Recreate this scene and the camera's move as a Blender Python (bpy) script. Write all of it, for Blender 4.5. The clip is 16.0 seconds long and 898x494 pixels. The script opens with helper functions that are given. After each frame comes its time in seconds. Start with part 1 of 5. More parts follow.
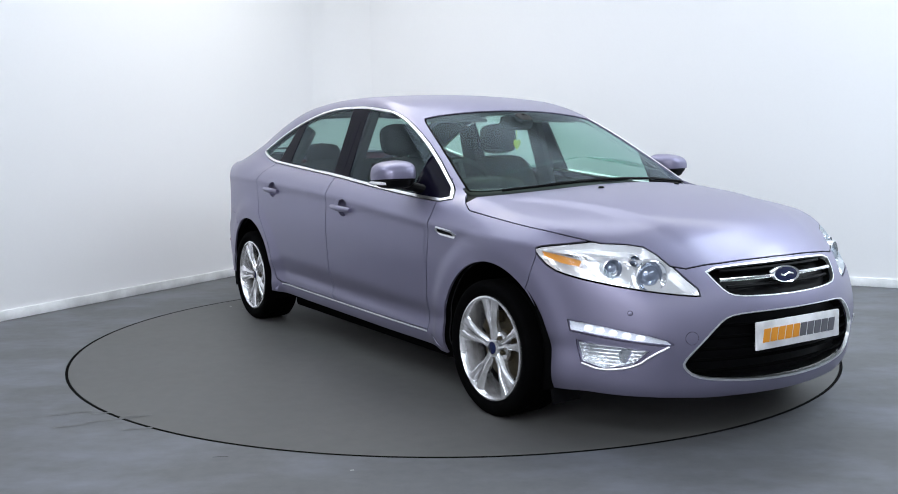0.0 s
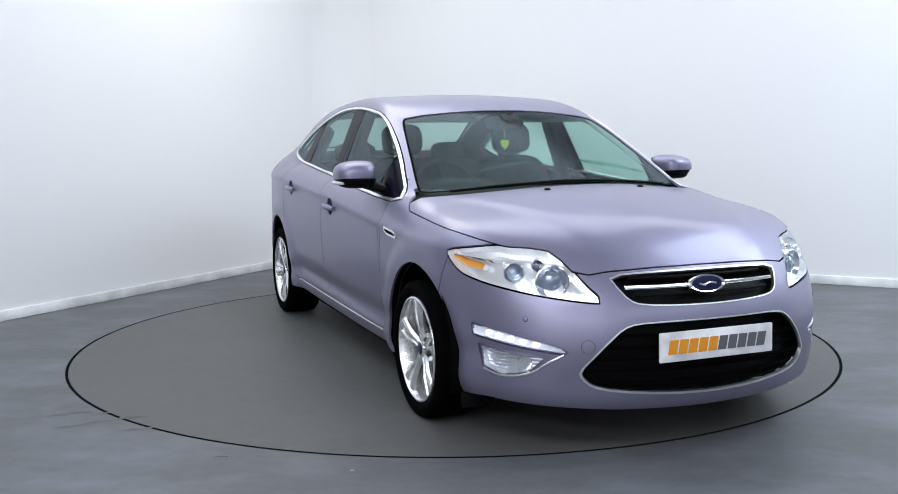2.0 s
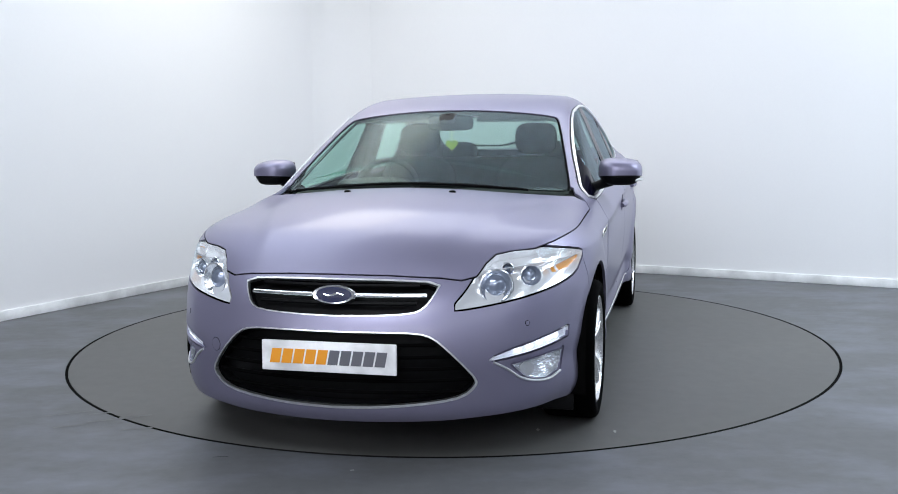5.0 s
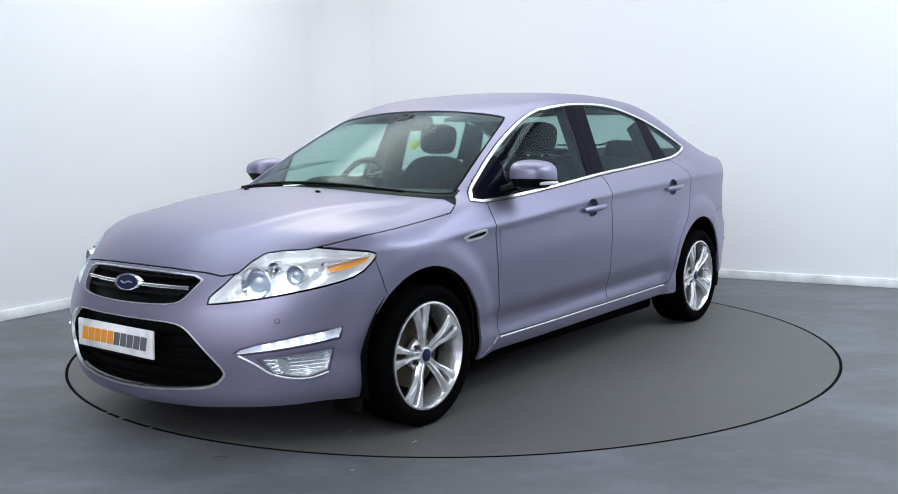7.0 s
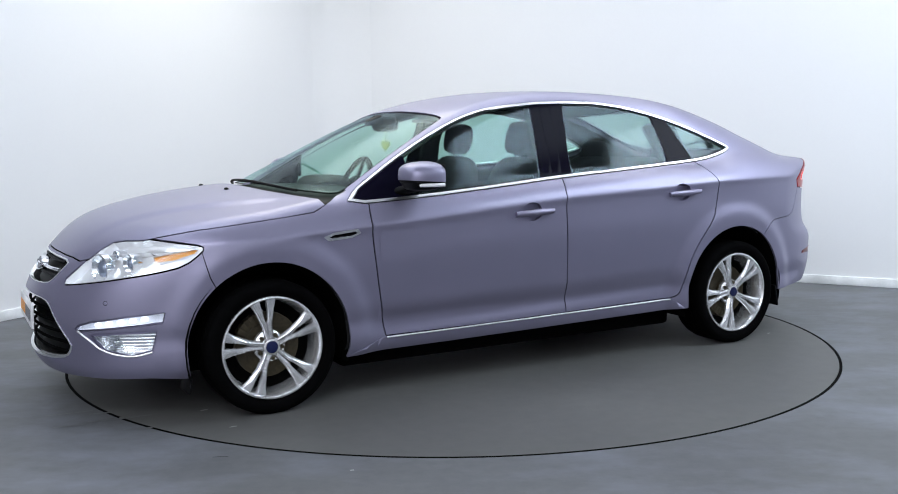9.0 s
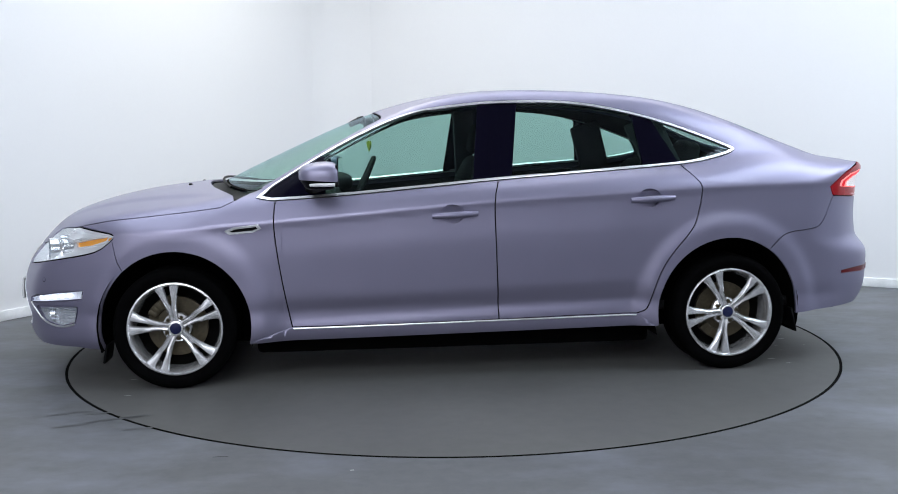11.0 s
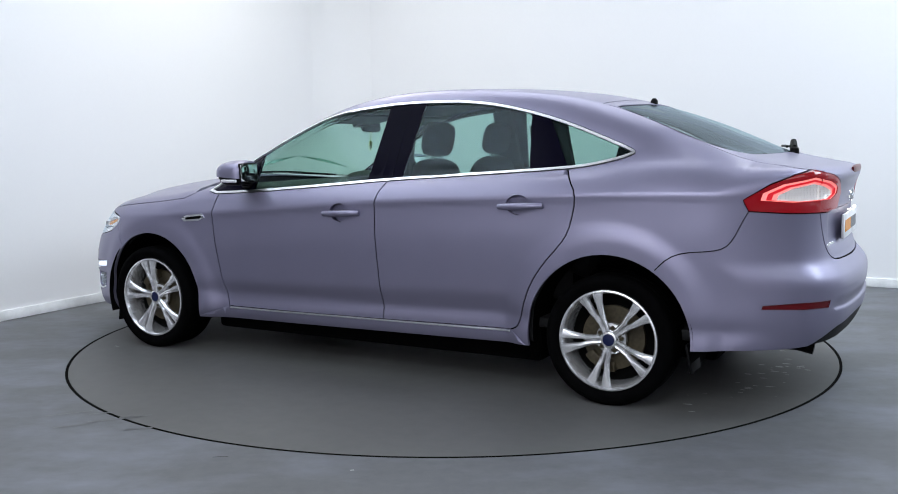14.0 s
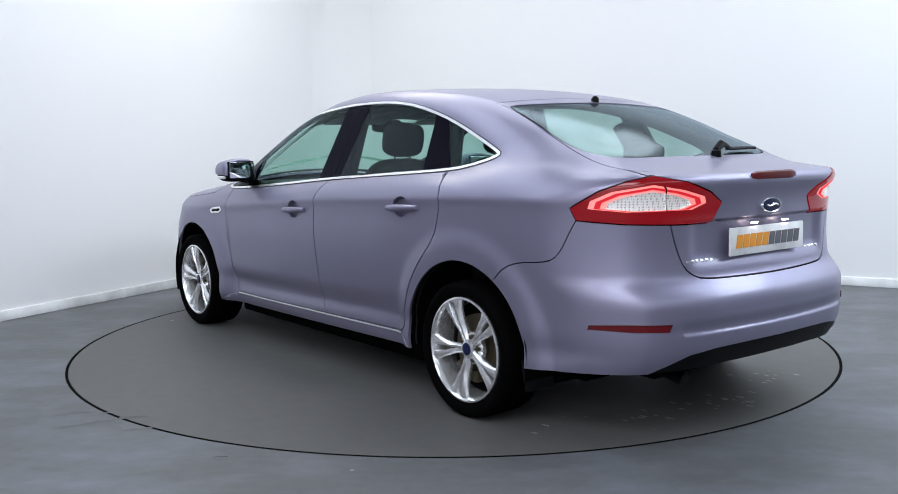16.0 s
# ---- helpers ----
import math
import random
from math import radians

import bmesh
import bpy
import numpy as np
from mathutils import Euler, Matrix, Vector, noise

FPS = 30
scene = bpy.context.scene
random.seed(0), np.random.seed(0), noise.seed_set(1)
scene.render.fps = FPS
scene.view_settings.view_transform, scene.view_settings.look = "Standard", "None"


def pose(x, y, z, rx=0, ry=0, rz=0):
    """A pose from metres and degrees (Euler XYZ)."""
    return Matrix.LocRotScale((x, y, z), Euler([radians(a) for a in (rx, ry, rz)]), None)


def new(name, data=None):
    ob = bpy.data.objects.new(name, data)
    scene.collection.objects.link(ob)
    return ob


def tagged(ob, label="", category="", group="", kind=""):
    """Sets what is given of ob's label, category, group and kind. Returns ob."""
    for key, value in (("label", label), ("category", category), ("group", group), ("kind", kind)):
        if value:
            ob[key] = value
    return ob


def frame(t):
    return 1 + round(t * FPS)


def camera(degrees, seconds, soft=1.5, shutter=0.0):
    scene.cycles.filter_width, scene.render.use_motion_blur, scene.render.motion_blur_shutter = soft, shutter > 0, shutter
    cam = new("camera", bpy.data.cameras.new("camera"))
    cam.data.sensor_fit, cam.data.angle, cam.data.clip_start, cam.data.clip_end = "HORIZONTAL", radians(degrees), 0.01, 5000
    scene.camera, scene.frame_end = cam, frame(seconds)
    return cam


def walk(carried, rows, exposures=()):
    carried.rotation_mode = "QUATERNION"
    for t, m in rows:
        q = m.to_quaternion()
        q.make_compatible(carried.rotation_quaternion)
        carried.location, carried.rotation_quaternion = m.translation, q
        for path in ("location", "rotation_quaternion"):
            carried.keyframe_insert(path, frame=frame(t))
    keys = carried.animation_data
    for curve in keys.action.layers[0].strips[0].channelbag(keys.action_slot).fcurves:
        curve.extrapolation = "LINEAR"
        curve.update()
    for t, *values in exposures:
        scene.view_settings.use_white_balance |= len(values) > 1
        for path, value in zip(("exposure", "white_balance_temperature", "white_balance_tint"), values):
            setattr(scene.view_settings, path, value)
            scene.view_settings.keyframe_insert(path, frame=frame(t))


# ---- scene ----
cam = camera(50.85, 16.0, soft=0.95)
EYE = pose(0, -5.780, 1.228, 90 - 6.538, 0, 0.18) @ pose(0, 0, 0, 0, 0, -0.645)
walk(cam, [(0, EYE), (16, EYE)], exposures=[(0, 0.0), (16, 0.0)])

# ---------------------------------------------------------------- light
world = bpy.data.worlds.new("world")
scene.world = world
world.use_nodes = True
world.node_tree.nodes["Background"].inputs[0].default_value = (0.75, 0.8, 0.9, 1)
world.node_tree.nodes["Background"].inputs[1].default_value = 0.05

CORNER = Vector((-1.19, 4.28))
U = Vector((0.878, -0.478)).normalized()      # along the back wall
V = Vector((-U.y, U.x)) * -1                  # along the side wall, towards the camera
ROOM_U, ROOM_V, ROOM_H = 11.0, 13.5, 3.7


def room(u, v, z=0.0):
    q = CORNER + U * u + V * v
    return Vector((q.x, q.y, z))


ROOM_TURN = math.degrees(math.atan2(U.y, U.x))
# assumed luminous ceiling panels: (u, v, length along u, length along v, watts, colour)
# None is in view; some follow glow or reflections, the others are added fill.
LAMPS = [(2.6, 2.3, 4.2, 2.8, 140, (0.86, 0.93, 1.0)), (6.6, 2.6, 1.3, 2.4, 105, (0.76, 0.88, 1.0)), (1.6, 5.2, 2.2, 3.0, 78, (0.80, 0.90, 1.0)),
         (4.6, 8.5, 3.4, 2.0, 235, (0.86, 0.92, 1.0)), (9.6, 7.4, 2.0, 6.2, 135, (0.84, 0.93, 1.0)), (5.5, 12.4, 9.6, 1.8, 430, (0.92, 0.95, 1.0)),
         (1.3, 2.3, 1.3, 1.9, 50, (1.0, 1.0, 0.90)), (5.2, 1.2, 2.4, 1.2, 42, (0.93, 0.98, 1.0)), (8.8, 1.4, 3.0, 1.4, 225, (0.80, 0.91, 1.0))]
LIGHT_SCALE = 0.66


# ---------------------------------------------------------------- materials
def material(name, base=(0.5, 0.5, 0.5), rough=0.5, metal=0.0, **more):
    m = bpy.data.materials.new(name)
    m.use_nodes = True
    b = m.node_tree.nodes["Principled BSDF"]
    b.inputs["Base Color"].default_value = (*base, 1)
    b.inputs["Roughness"].default_value = rough
    b.inputs["Metallic"].default_value = metal
    for key, value in more.items():
        b.inputs[key.replace("_", " ")].default_value = value
    return m


def node(m, kind, **sockets):
    n = m.node_tree.nodes.new(kind)
    for key, value in sockets.items():
        n.inputs[key.replace("_", " ")].default_value = value
    return n


def link(m, a, b):
    m.node_tree.links.new(a, b)


def grain(m, scale=40.0, amount=0.1, bump=0.0, distance=0.002, big=None, big_amount=0.25, coords="Object", rough_var=0.0):
    """Two scales of variation of the base colour, and fine relief."""
    b = m.node_tree.nodes["Principled BSDF"]
    base = tuple(b.inputs["Base Color"].default_value)
    tc = node(m, "ShaderNodeTexCoord")
    fine = node(m, "ShaderNodeTexNoise", Scale=scale, Detail=6.0, Roughness=0.6)
    link(m, tc.outputs[coords], fine.inputs["Vector"])
    coarse = node(m, "ShaderNodeTexNoise", Scale=big or scale / 12, Detail=4.0)
    link(m, tc.outputs[coords], coarse.inputs["Vector"])
    last = None
    for tex, much in ((fine, amount), (coarse, big_amount)):
        ramp = node(m, "ShaderNodeMapRange", From_Min=0.3, From_Max=0.7, To_Min=1 - much, To_Max=1 + much)
        link(m, tex.outputs["Fac"], ramp.inputs["Value"])
        mix = m.node_tree.nodes.new("ShaderNodeVectorMath")
        mix.operation = "SCALE"
        if last is None:
            mix.inputs[0].default_value = base[:3]
        else:
            link(m, last, mix.inputs[0])
        link(m, ramp.outputs[0], mix.inputs["Scale"])
        last = mix.outputs[0]
    link(m, last, b.inputs["Base Color"])
    if rough_var:
        r = b.inputs["Roughness"].default_value
        rr = node(m, "ShaderNodeMapRange", From_Min=0.3, From_Max=0.7, To_Min=r - rough_var, To_Max=r + rough_var)
        link(m, coarse.outputs["Fac"], rr.inputs["Value"])
        link(m, rr.outputs[0], b.inputs["Roughness"])
    if bump:
        bp_ = node(m, "ShaderNodeBump", Strength=bump, Distance=distance)
        link(m, fine.outputs["Fac"], bp_.inputs["Height"])
        link(m, bp_.outputs[0], b.inputs["Normal"])
    return m


def glass_material(name, tint, gloss=0.02, edge=5.5, least=0.035):
    m = bpy.data.materials.new(name)
    m.use_nodes = True
    m.node_tree.nodes.clear()
    out = node(m, "ShaderNodeOutputMaterial")
    see = node(m, "ShaderNodeBsdfTransparent", Color=(*tint, 1))
    shine = node(m, "ShaderNodeBsdfGlossy", Roughness=gloss, Color=(0.72, 0.86, 0.95, 1))
    rim = node(m, "ShaderNodeLayerWeight", Blend=0.5)
    power = node(m, "ShaderNodeMath")
    power.operation = "POWER"
    power.inputs[1].default_value = edge
    link(m, rim.outputs["Facing"], power.inputs[0])
    amount = node(m, "ShaderNodeMapRange", To_Min=least, To_Max=0.6)
    link(m, power.outputs[0], amount.inputs["Value"])
    mix = node(m, "ShaderNodeMixShader")
    link(m, amount.outputs[0], mix.inputs[0])
    link(m, see.outputs[0], mix.inputs[1])
    link(m, shine.outputs[0], mix.inputs[2])
    link(m, mix.outputs[0], out.inputs[0])
    return m


def emitter(name, colour, strength):
    m = material(name, colour, 0.4)
    b = m.node_tree.nodes["Principled BSDF"]
    b.inputs["Emission Color"].default_value = (*colour, 1)
    b.inputs["Emission Strength"].default_value = strength
    b.inputs["Specular IOR Level"].default_value = 0.3
    return m


PAINT = material("lavender silver metallic paint", (0.262, 0.247, 0.350), 0.46, 0.72, Coat_Weight=0.35, Coat_Roughness=0.12)
grain(PAINT, 900, 0.05, 0.03, 0.0004, 6.0, 0.015)
# Assumed tone that keeps unseen walls from lighting the car.
DIMWALL = grain(material("assumed dim grey for walls out of view", (0.24, 0.24, 0.26), 0.8), 60, 0.02, 0.05, 0.001, 0.5, 0.03)
WALL = grain(material("matt white wall paint", (0.83, 0.83, 0.85), 0.75), 60, 0.006, 0.05, 0.001, 0.5, 0.012)
SKIRT = grain(material("white gloss skirting paint", (0.78, 0.79, 0.8), 0.35), 50, 0.02, 0.03, 0.001)
CEIL = grain(material("white ceiling paint", (0.8, 0.8, 0.8), 0.85), 40, 0.01)
DARKGAP = material("shadowed joint", (0.002, 0.002, 0.002), 0.9, 0.0, Specular_IOR_Level=0.05)
BLACK = grain(material("black grained plastic", (0.003, 0.003, 0.0036), 0.5, 0.0, Specular_IOR_Level=0.10), 400, 0.15, 0.15, 0.0006)
GLOSSBLACK = material("gloss black pillar film", (0.004, 0.0035, 0.010), 0.14, 0.0, Specular_IOR_Level=0.03)
RUBBER = grain(material("tyre rubber", (0.0018, 0.0018, 0.002), 0.8, 0.0, Specular_IOR_Level=0.02), 120, 0.2, 0.1, 0.001)
ALLOY = grain(material("silver alloy lacquer", (0.80, 0.80, 0.82), 0.25, 0.78, Coat_Weight=0.3), 300, 0.03)
CHROME = material("polished chrome", (0.92, 0.93, 0.95), 0.10, 1.0)
BRIGHT = material("bright anodised trim", (0.93, 0.94, 0.95), 0.32, 1.0)
SATIN = material("satin chrome", (0.75, 0.76, 0.78), 0.22, 1.0)
STEEL = grain(material("rusty brake steel", (0.055, 0.044, 0.025), 0.5, 0.4), 60, 0.3)
FABRIC = grain(material("charcoal seat cloth", (0.014, 0.014, 0.015), 0.95, 0.0, Specular_IOR_Level=0.2), 40, 0.12)
TRIM = grain(material("dark interior plastic", (0.012, 0.012, 0.013), 0.6, 0.0, Specular_IOR_Level=0.25), 300, 0.1, 0.1, 0.0006)
LINER = grain(material("pale grey headlining", (0.35, 0.35, 0.33), 0.9), 200, 0.05)
GLASS = glass_material("green tinted car glass", (0.56, 0.74, 0.69), 0.07, 5.0, 0.032)
SCREEN = glass_material("windscreen glass", (0.64, 0.82, 0.74), 0.17, 5.0, 0.018)
REARGLASS = glass_material("rear window glass", (0.60, 0.72, 0.68), 0.14, 3.6)
CLEAR = glass_material("clear lamp cover", (0.96, 0.97, 0.98))
REFLECTOR = material("lamp reflector", (0.92, 0.93, 0.95), 0.1, 0.95)
# Weak emission is added to brighten the headlight housing.
FACET = material("faceted lamp chrome, faint glow added", (0.90, 0.91, 0.93), 0.16, 0.6, Emission_Color=(0.95, 0.96, 1.0, 1), Emission_Strength=0.08)
_v = node(FACET, "ShaderNodeTexVoronoi", Scale=42.0)
_f = node(FACET, "ShaderNodeBump", Strength=0.14, Distance=0.005)
link(FACET, node(FACET, "ShaderNodeTexCoord").outputs["Object"], _v.inputs["Vector"])
link(FACET, _v.outputs["Distance"], _f.inputs["Height"])
link(FACET, _f.outputs[0], FACET.node_tree.nodes["Principled BSDF"].inputs["Normal"])
RIBBED = material("ribbed lamp glass", (0.8, 0.82, 0.85), 0.16, 0.75)
_w = node(RIBBED, "ShaderNodeTexWave", Scale=22.0)
_w.bands_direction = "Z"
_b = node(RIBBED, "ShaderNodeBump", Strength=0.5, Distance=0.004)
link(RIBBED, node(RIBBED, "ShaderNodeTexCoord").outputs["Object"], _w.inputs["Vector"])
link(RIBBED, _w.outputs["Fac"], _b.inputs["Height"])
link(RIBBED, _b.outputs[0], RIBBED.node_tree.nodes["Principled BSDF"].inputs["Normal"])
AMBER = material("amber indicator", (0.85, 0.36, 0.06), 0.2)
REDLENS = material("red lamp lens, lit from within", (0.10, 0.001, 0.003), 0.08, 0.0, Specular_IOR_Level=0.5, Emission_Color=(0.75, 0.002, 0.015, 1), Emission_Strength=0.20)
DARKRED = material("dark red lamp lens", (0.11, 0.004, 0.007), 0.3, 0.0, Specular_IOR_Level=0.3)
REDLIT = material("lit red lamp", (0.25, 0.004, 0.008), 0.3, 0.0, Specular_IOR_Level=0.3, Emission_Color=(0.9, 0.03, 0.05, 1), Emission_Strength=0.6)
PINKLIT = emitter("lit pink-red lamp", (1.0, 0.28, 0.26), 0.7)
MESHSILVER = material("silver lamp mesh, lit", (0.8, 0.8, 0.8), 0.3, 0.3, Emission_Color=(1.0, 0.9, 0.9, 1), Emission_Strength=0.16)
_v = node(MESHSILVER, "ShaderNodeTexVoronoi", Scale=95.0, Randomness=0.15)
_f = node(MESHSILVER, "ShaderNodeMapRange", From_Min=0.25, From_Max=0.5, To_Min=0.35, To_Max=0.95)
link(MESHSILVER, node(MESHSILVER, "ShaderNodeTexCoord").outputs["Object"], _v.inputs["Vector"])
link(MESHSILVER, _v.outputs["Distance"], _f.inputs["Value"])
link(MESHSILVER, _f.outputs[0], MESHSILVER.node_tree.nodes["Principled BSDF"].inputs["Base Color"])
WHITELIT = emitter("lit daytime lamp", (0.92, 0.94, 1.0), 1.1)
# Housing emission stands for the light its diodes throw on it.
DRLHOUSE = emitter("glowing running lamp housing", (0.80, 0.83, 0.90), 0.14)
PLATELIT = emitter("lit plate lamp", (1.0, 0.82, 0.7), 9.0)
PLATE = grain(material("white plate plastic", (0.88, 0.88, 0.9), 0.3), 100, 0.02)
ORANGE = material("orange plate lettering", (0.85, 0.33, 0.02), 0.4)
GREYINK = material("grey plate lettering", (0.13, 0.13, 0.15), 0.4)
BADGEBLUE = material("dark blue enamel", (0.010, 0.014, 0.055), 0.25, 0.0, Specular_IOR_Level=0.3)
MIRROR = material("mirror silver", (0.8, 0.82, 0.84), 0.02, 1.0)
YELLOW = grain(material("yellow green card", (0.62, 0.68, 0.08), 0.6), 60, 0.08)


def concrete(name):
    m = material(name, (0.106, 0.109, 0.115), 0.52, 0.0, Specular_IOR_Level=0.3)
    grain(m, 14, 0.10, 0.05, 0.002, 0.7, 0.16, rough_var=0.08)
    b = m.node_tree.nodes["Principled BSDF"]
    tc = node(m, "ShaderNodeTexCoord")
    mp = node(m, "ShaderNodeMapping")
    mp.inputs["Scale"].default_value = (0.9, 1.6, 1)
    mp.inputs["Rotation"].default_value = (0, 0, 0.25)
    link(m, tc.outputs["Object"], mp.inputs["Vector"])
    n = node(m, "ShaderNodeTexNoise", Scale=1.6, Detail=9.0, Roughness=0.65)
    link(m, mp.outputs[0], n.inputs["Vector"])
    rmp = node(m, "ShaderNodeMapRange", From_Min=0.46, From_Max=0.74, To_Min=0.0, To_Max=0.75)
    link(m, n.outputs["Fac"], rmp.inputs["Value"])
    src = b.inputs["Base Color"].links[0].from_socket
    mix = node(m, "ShaderNodeMix")
    mix.data_type = "RGBA"
    link(m, rmp.outputs[0], mix.inputs[0])
    link(m, src, mix.inputs[6])
    mix.inputs[7].default_value = (0.18, 0.19, 0.225, 1)
    link(m, mix.outputs[2], b.inputs["Base Color"])
    return m


SCUFF = grain(material("pale scuffed paint", (0.28, 0.29, 0.27), 0.45), 80, 0.2)
MARK = grain(material("dark floor scratch", (0.02, 0.02, 0.022), 0.6), 60, 0.2)
SMEAR = grain(material("rubber smear", (0.068, 0.070, 0.072), 0.4), 30, 0.35)
FLOOR = concrete("worn grey floor paint")
DISC = grain(material("grey turntable paint", (0.102, 0.1015, 0.099), 0.52, 0.0, Specular_IOR_Level=0.28), 12, 0.07, 0.05, 0.002, 0.9, 0.14, rough_var=0.06)


# ---------------------------------------------------------------- building helpers
def mesh_from(name, verts, faces, mats, normals=None, mat_index=None, smooth=True):
    me = bpy.data.meshes.new(name)
    me.from_pydata([tuple(v) for v in verts], [], [tuple(f) for f in faces])
    for m in (mats if isinstance(mats, (list, tuple)) else [mats]):
        me.materials.append(m)
    if smooth:
        me.polygons.foreach_set("use_smooth", [True] * len(me.polygons))
    if mat_index is not None:
        me.polygons.foreach_set("material_index", mat_index)
    if normals is not None:
        me.normals_split_custom_set(normals)
    me.update()
    return me


def part(name, bm, mat, parent=None, label="", smooth=True, angle=35.0):
    """One bmesh as one mesh object under a thing or a part."""
    me = bpy.data.meshes.new(name)
    bmesh.ops.recalc_face_normals(bm, faces=bm.faces)
    if smooth:
        for f in bm.faces:
            f.smooth = True
        lim = radians(angle)
        for e in bm.edges:
            if len(e.link_faces) == 2 and e.calc_face_angle(0) > lim:
                e.smooth = False
    bm.to_mesh(me)
    bm.free()
    for m in (mat if isinstance(mat, (list, tuple)) else [mat]):
        me.materials.append(m)
    ob = new(name, me)
    if parent is not None:
        ob.parent = parent
    if label:
        ob["label"] = label
    return ob


def box(bm, sx, sy, sz, m=None, bevel=0.0, seg=2):
    r = bmesh.ops.create_cube(bm, size=1, matrix=(m or Matrix()) @ Matrix.Diagonal((sx, sy, sz, 1)))
    if bevel:
        es = list({e for v in r["verts"] for e in v.link_edges})
        bmesh.ops.bevel(bm, geom=es, offset=bevel, segments=seg, profile=0.5, affect="EDGES")
    return bm


def lathe(bm, prof, m=None, seg=48, closed=False):
    """Turns (radius, height) pairs about the z axis of m."""
    m = m or Matrix()
    rings = []
    for r, h in prof:
        rings.append([bm.verts.new(m @ Vector((r * math.cos(2 * math.pi * i / seg), r * math.sin(2 * math.pi * i / seg), h))) for i in range(seg)])
    pairs = list(zip(rings, rings[1:])) + ([(rings[-1], rings[0])] if closed else [])
    for a, b in pairs:
        for i in range(seg):
            j = (i + 1) % seg
            bm.faces.new((a[i], a[j], b[j], b[i]))
    if not closed:
        for ring in (rings[0], rings[-1]):
            bm.faces.new(ring)
    return bm


def tube(bm, pts, radius, seg=8, flat=1.0):
    """A round bar along points."""
    pts = [Vector(p) for p in pts]
    rings = []
    for i, p in enumerate(pts):
        d = (pts[min(i + 1, len(pts) - 1)] - pts[max(i - 1, 0)]).normalized()
        side = d.cross(Vector((0, 0, 1)))
        side = side.normalized() if side.length > 1e-4 else Vector((1, 0, 0))
        up = side.cross(d)
        r = radius[i] if isinstance(radius, (list, tuple)) else radius
        rings.append([bm.verts.new(p + side * r * math.cos(k * 2 * math.pi / seg) + up * r * flat * math.sin(k * 2 * math.pi / seg)) for k in range(seg)])
    for a, b in zip(rings, rings[1:]):
        for i in range(seg):
            j = (i + 1) % seg
            bm.faces.new((a[i], a[j], b[j], b[i]))
    bm.faces.new(rings[0])
    bm.faces.new(rings[-1])
    return bm


def empty(name, label, category, **more):
    ob = new(name)
    ob.empty_display_size = 0.1
    return tagged(ob, label, category, **more)


# ---------------------------------------------------------------- the room
TABLE_R = 2.226


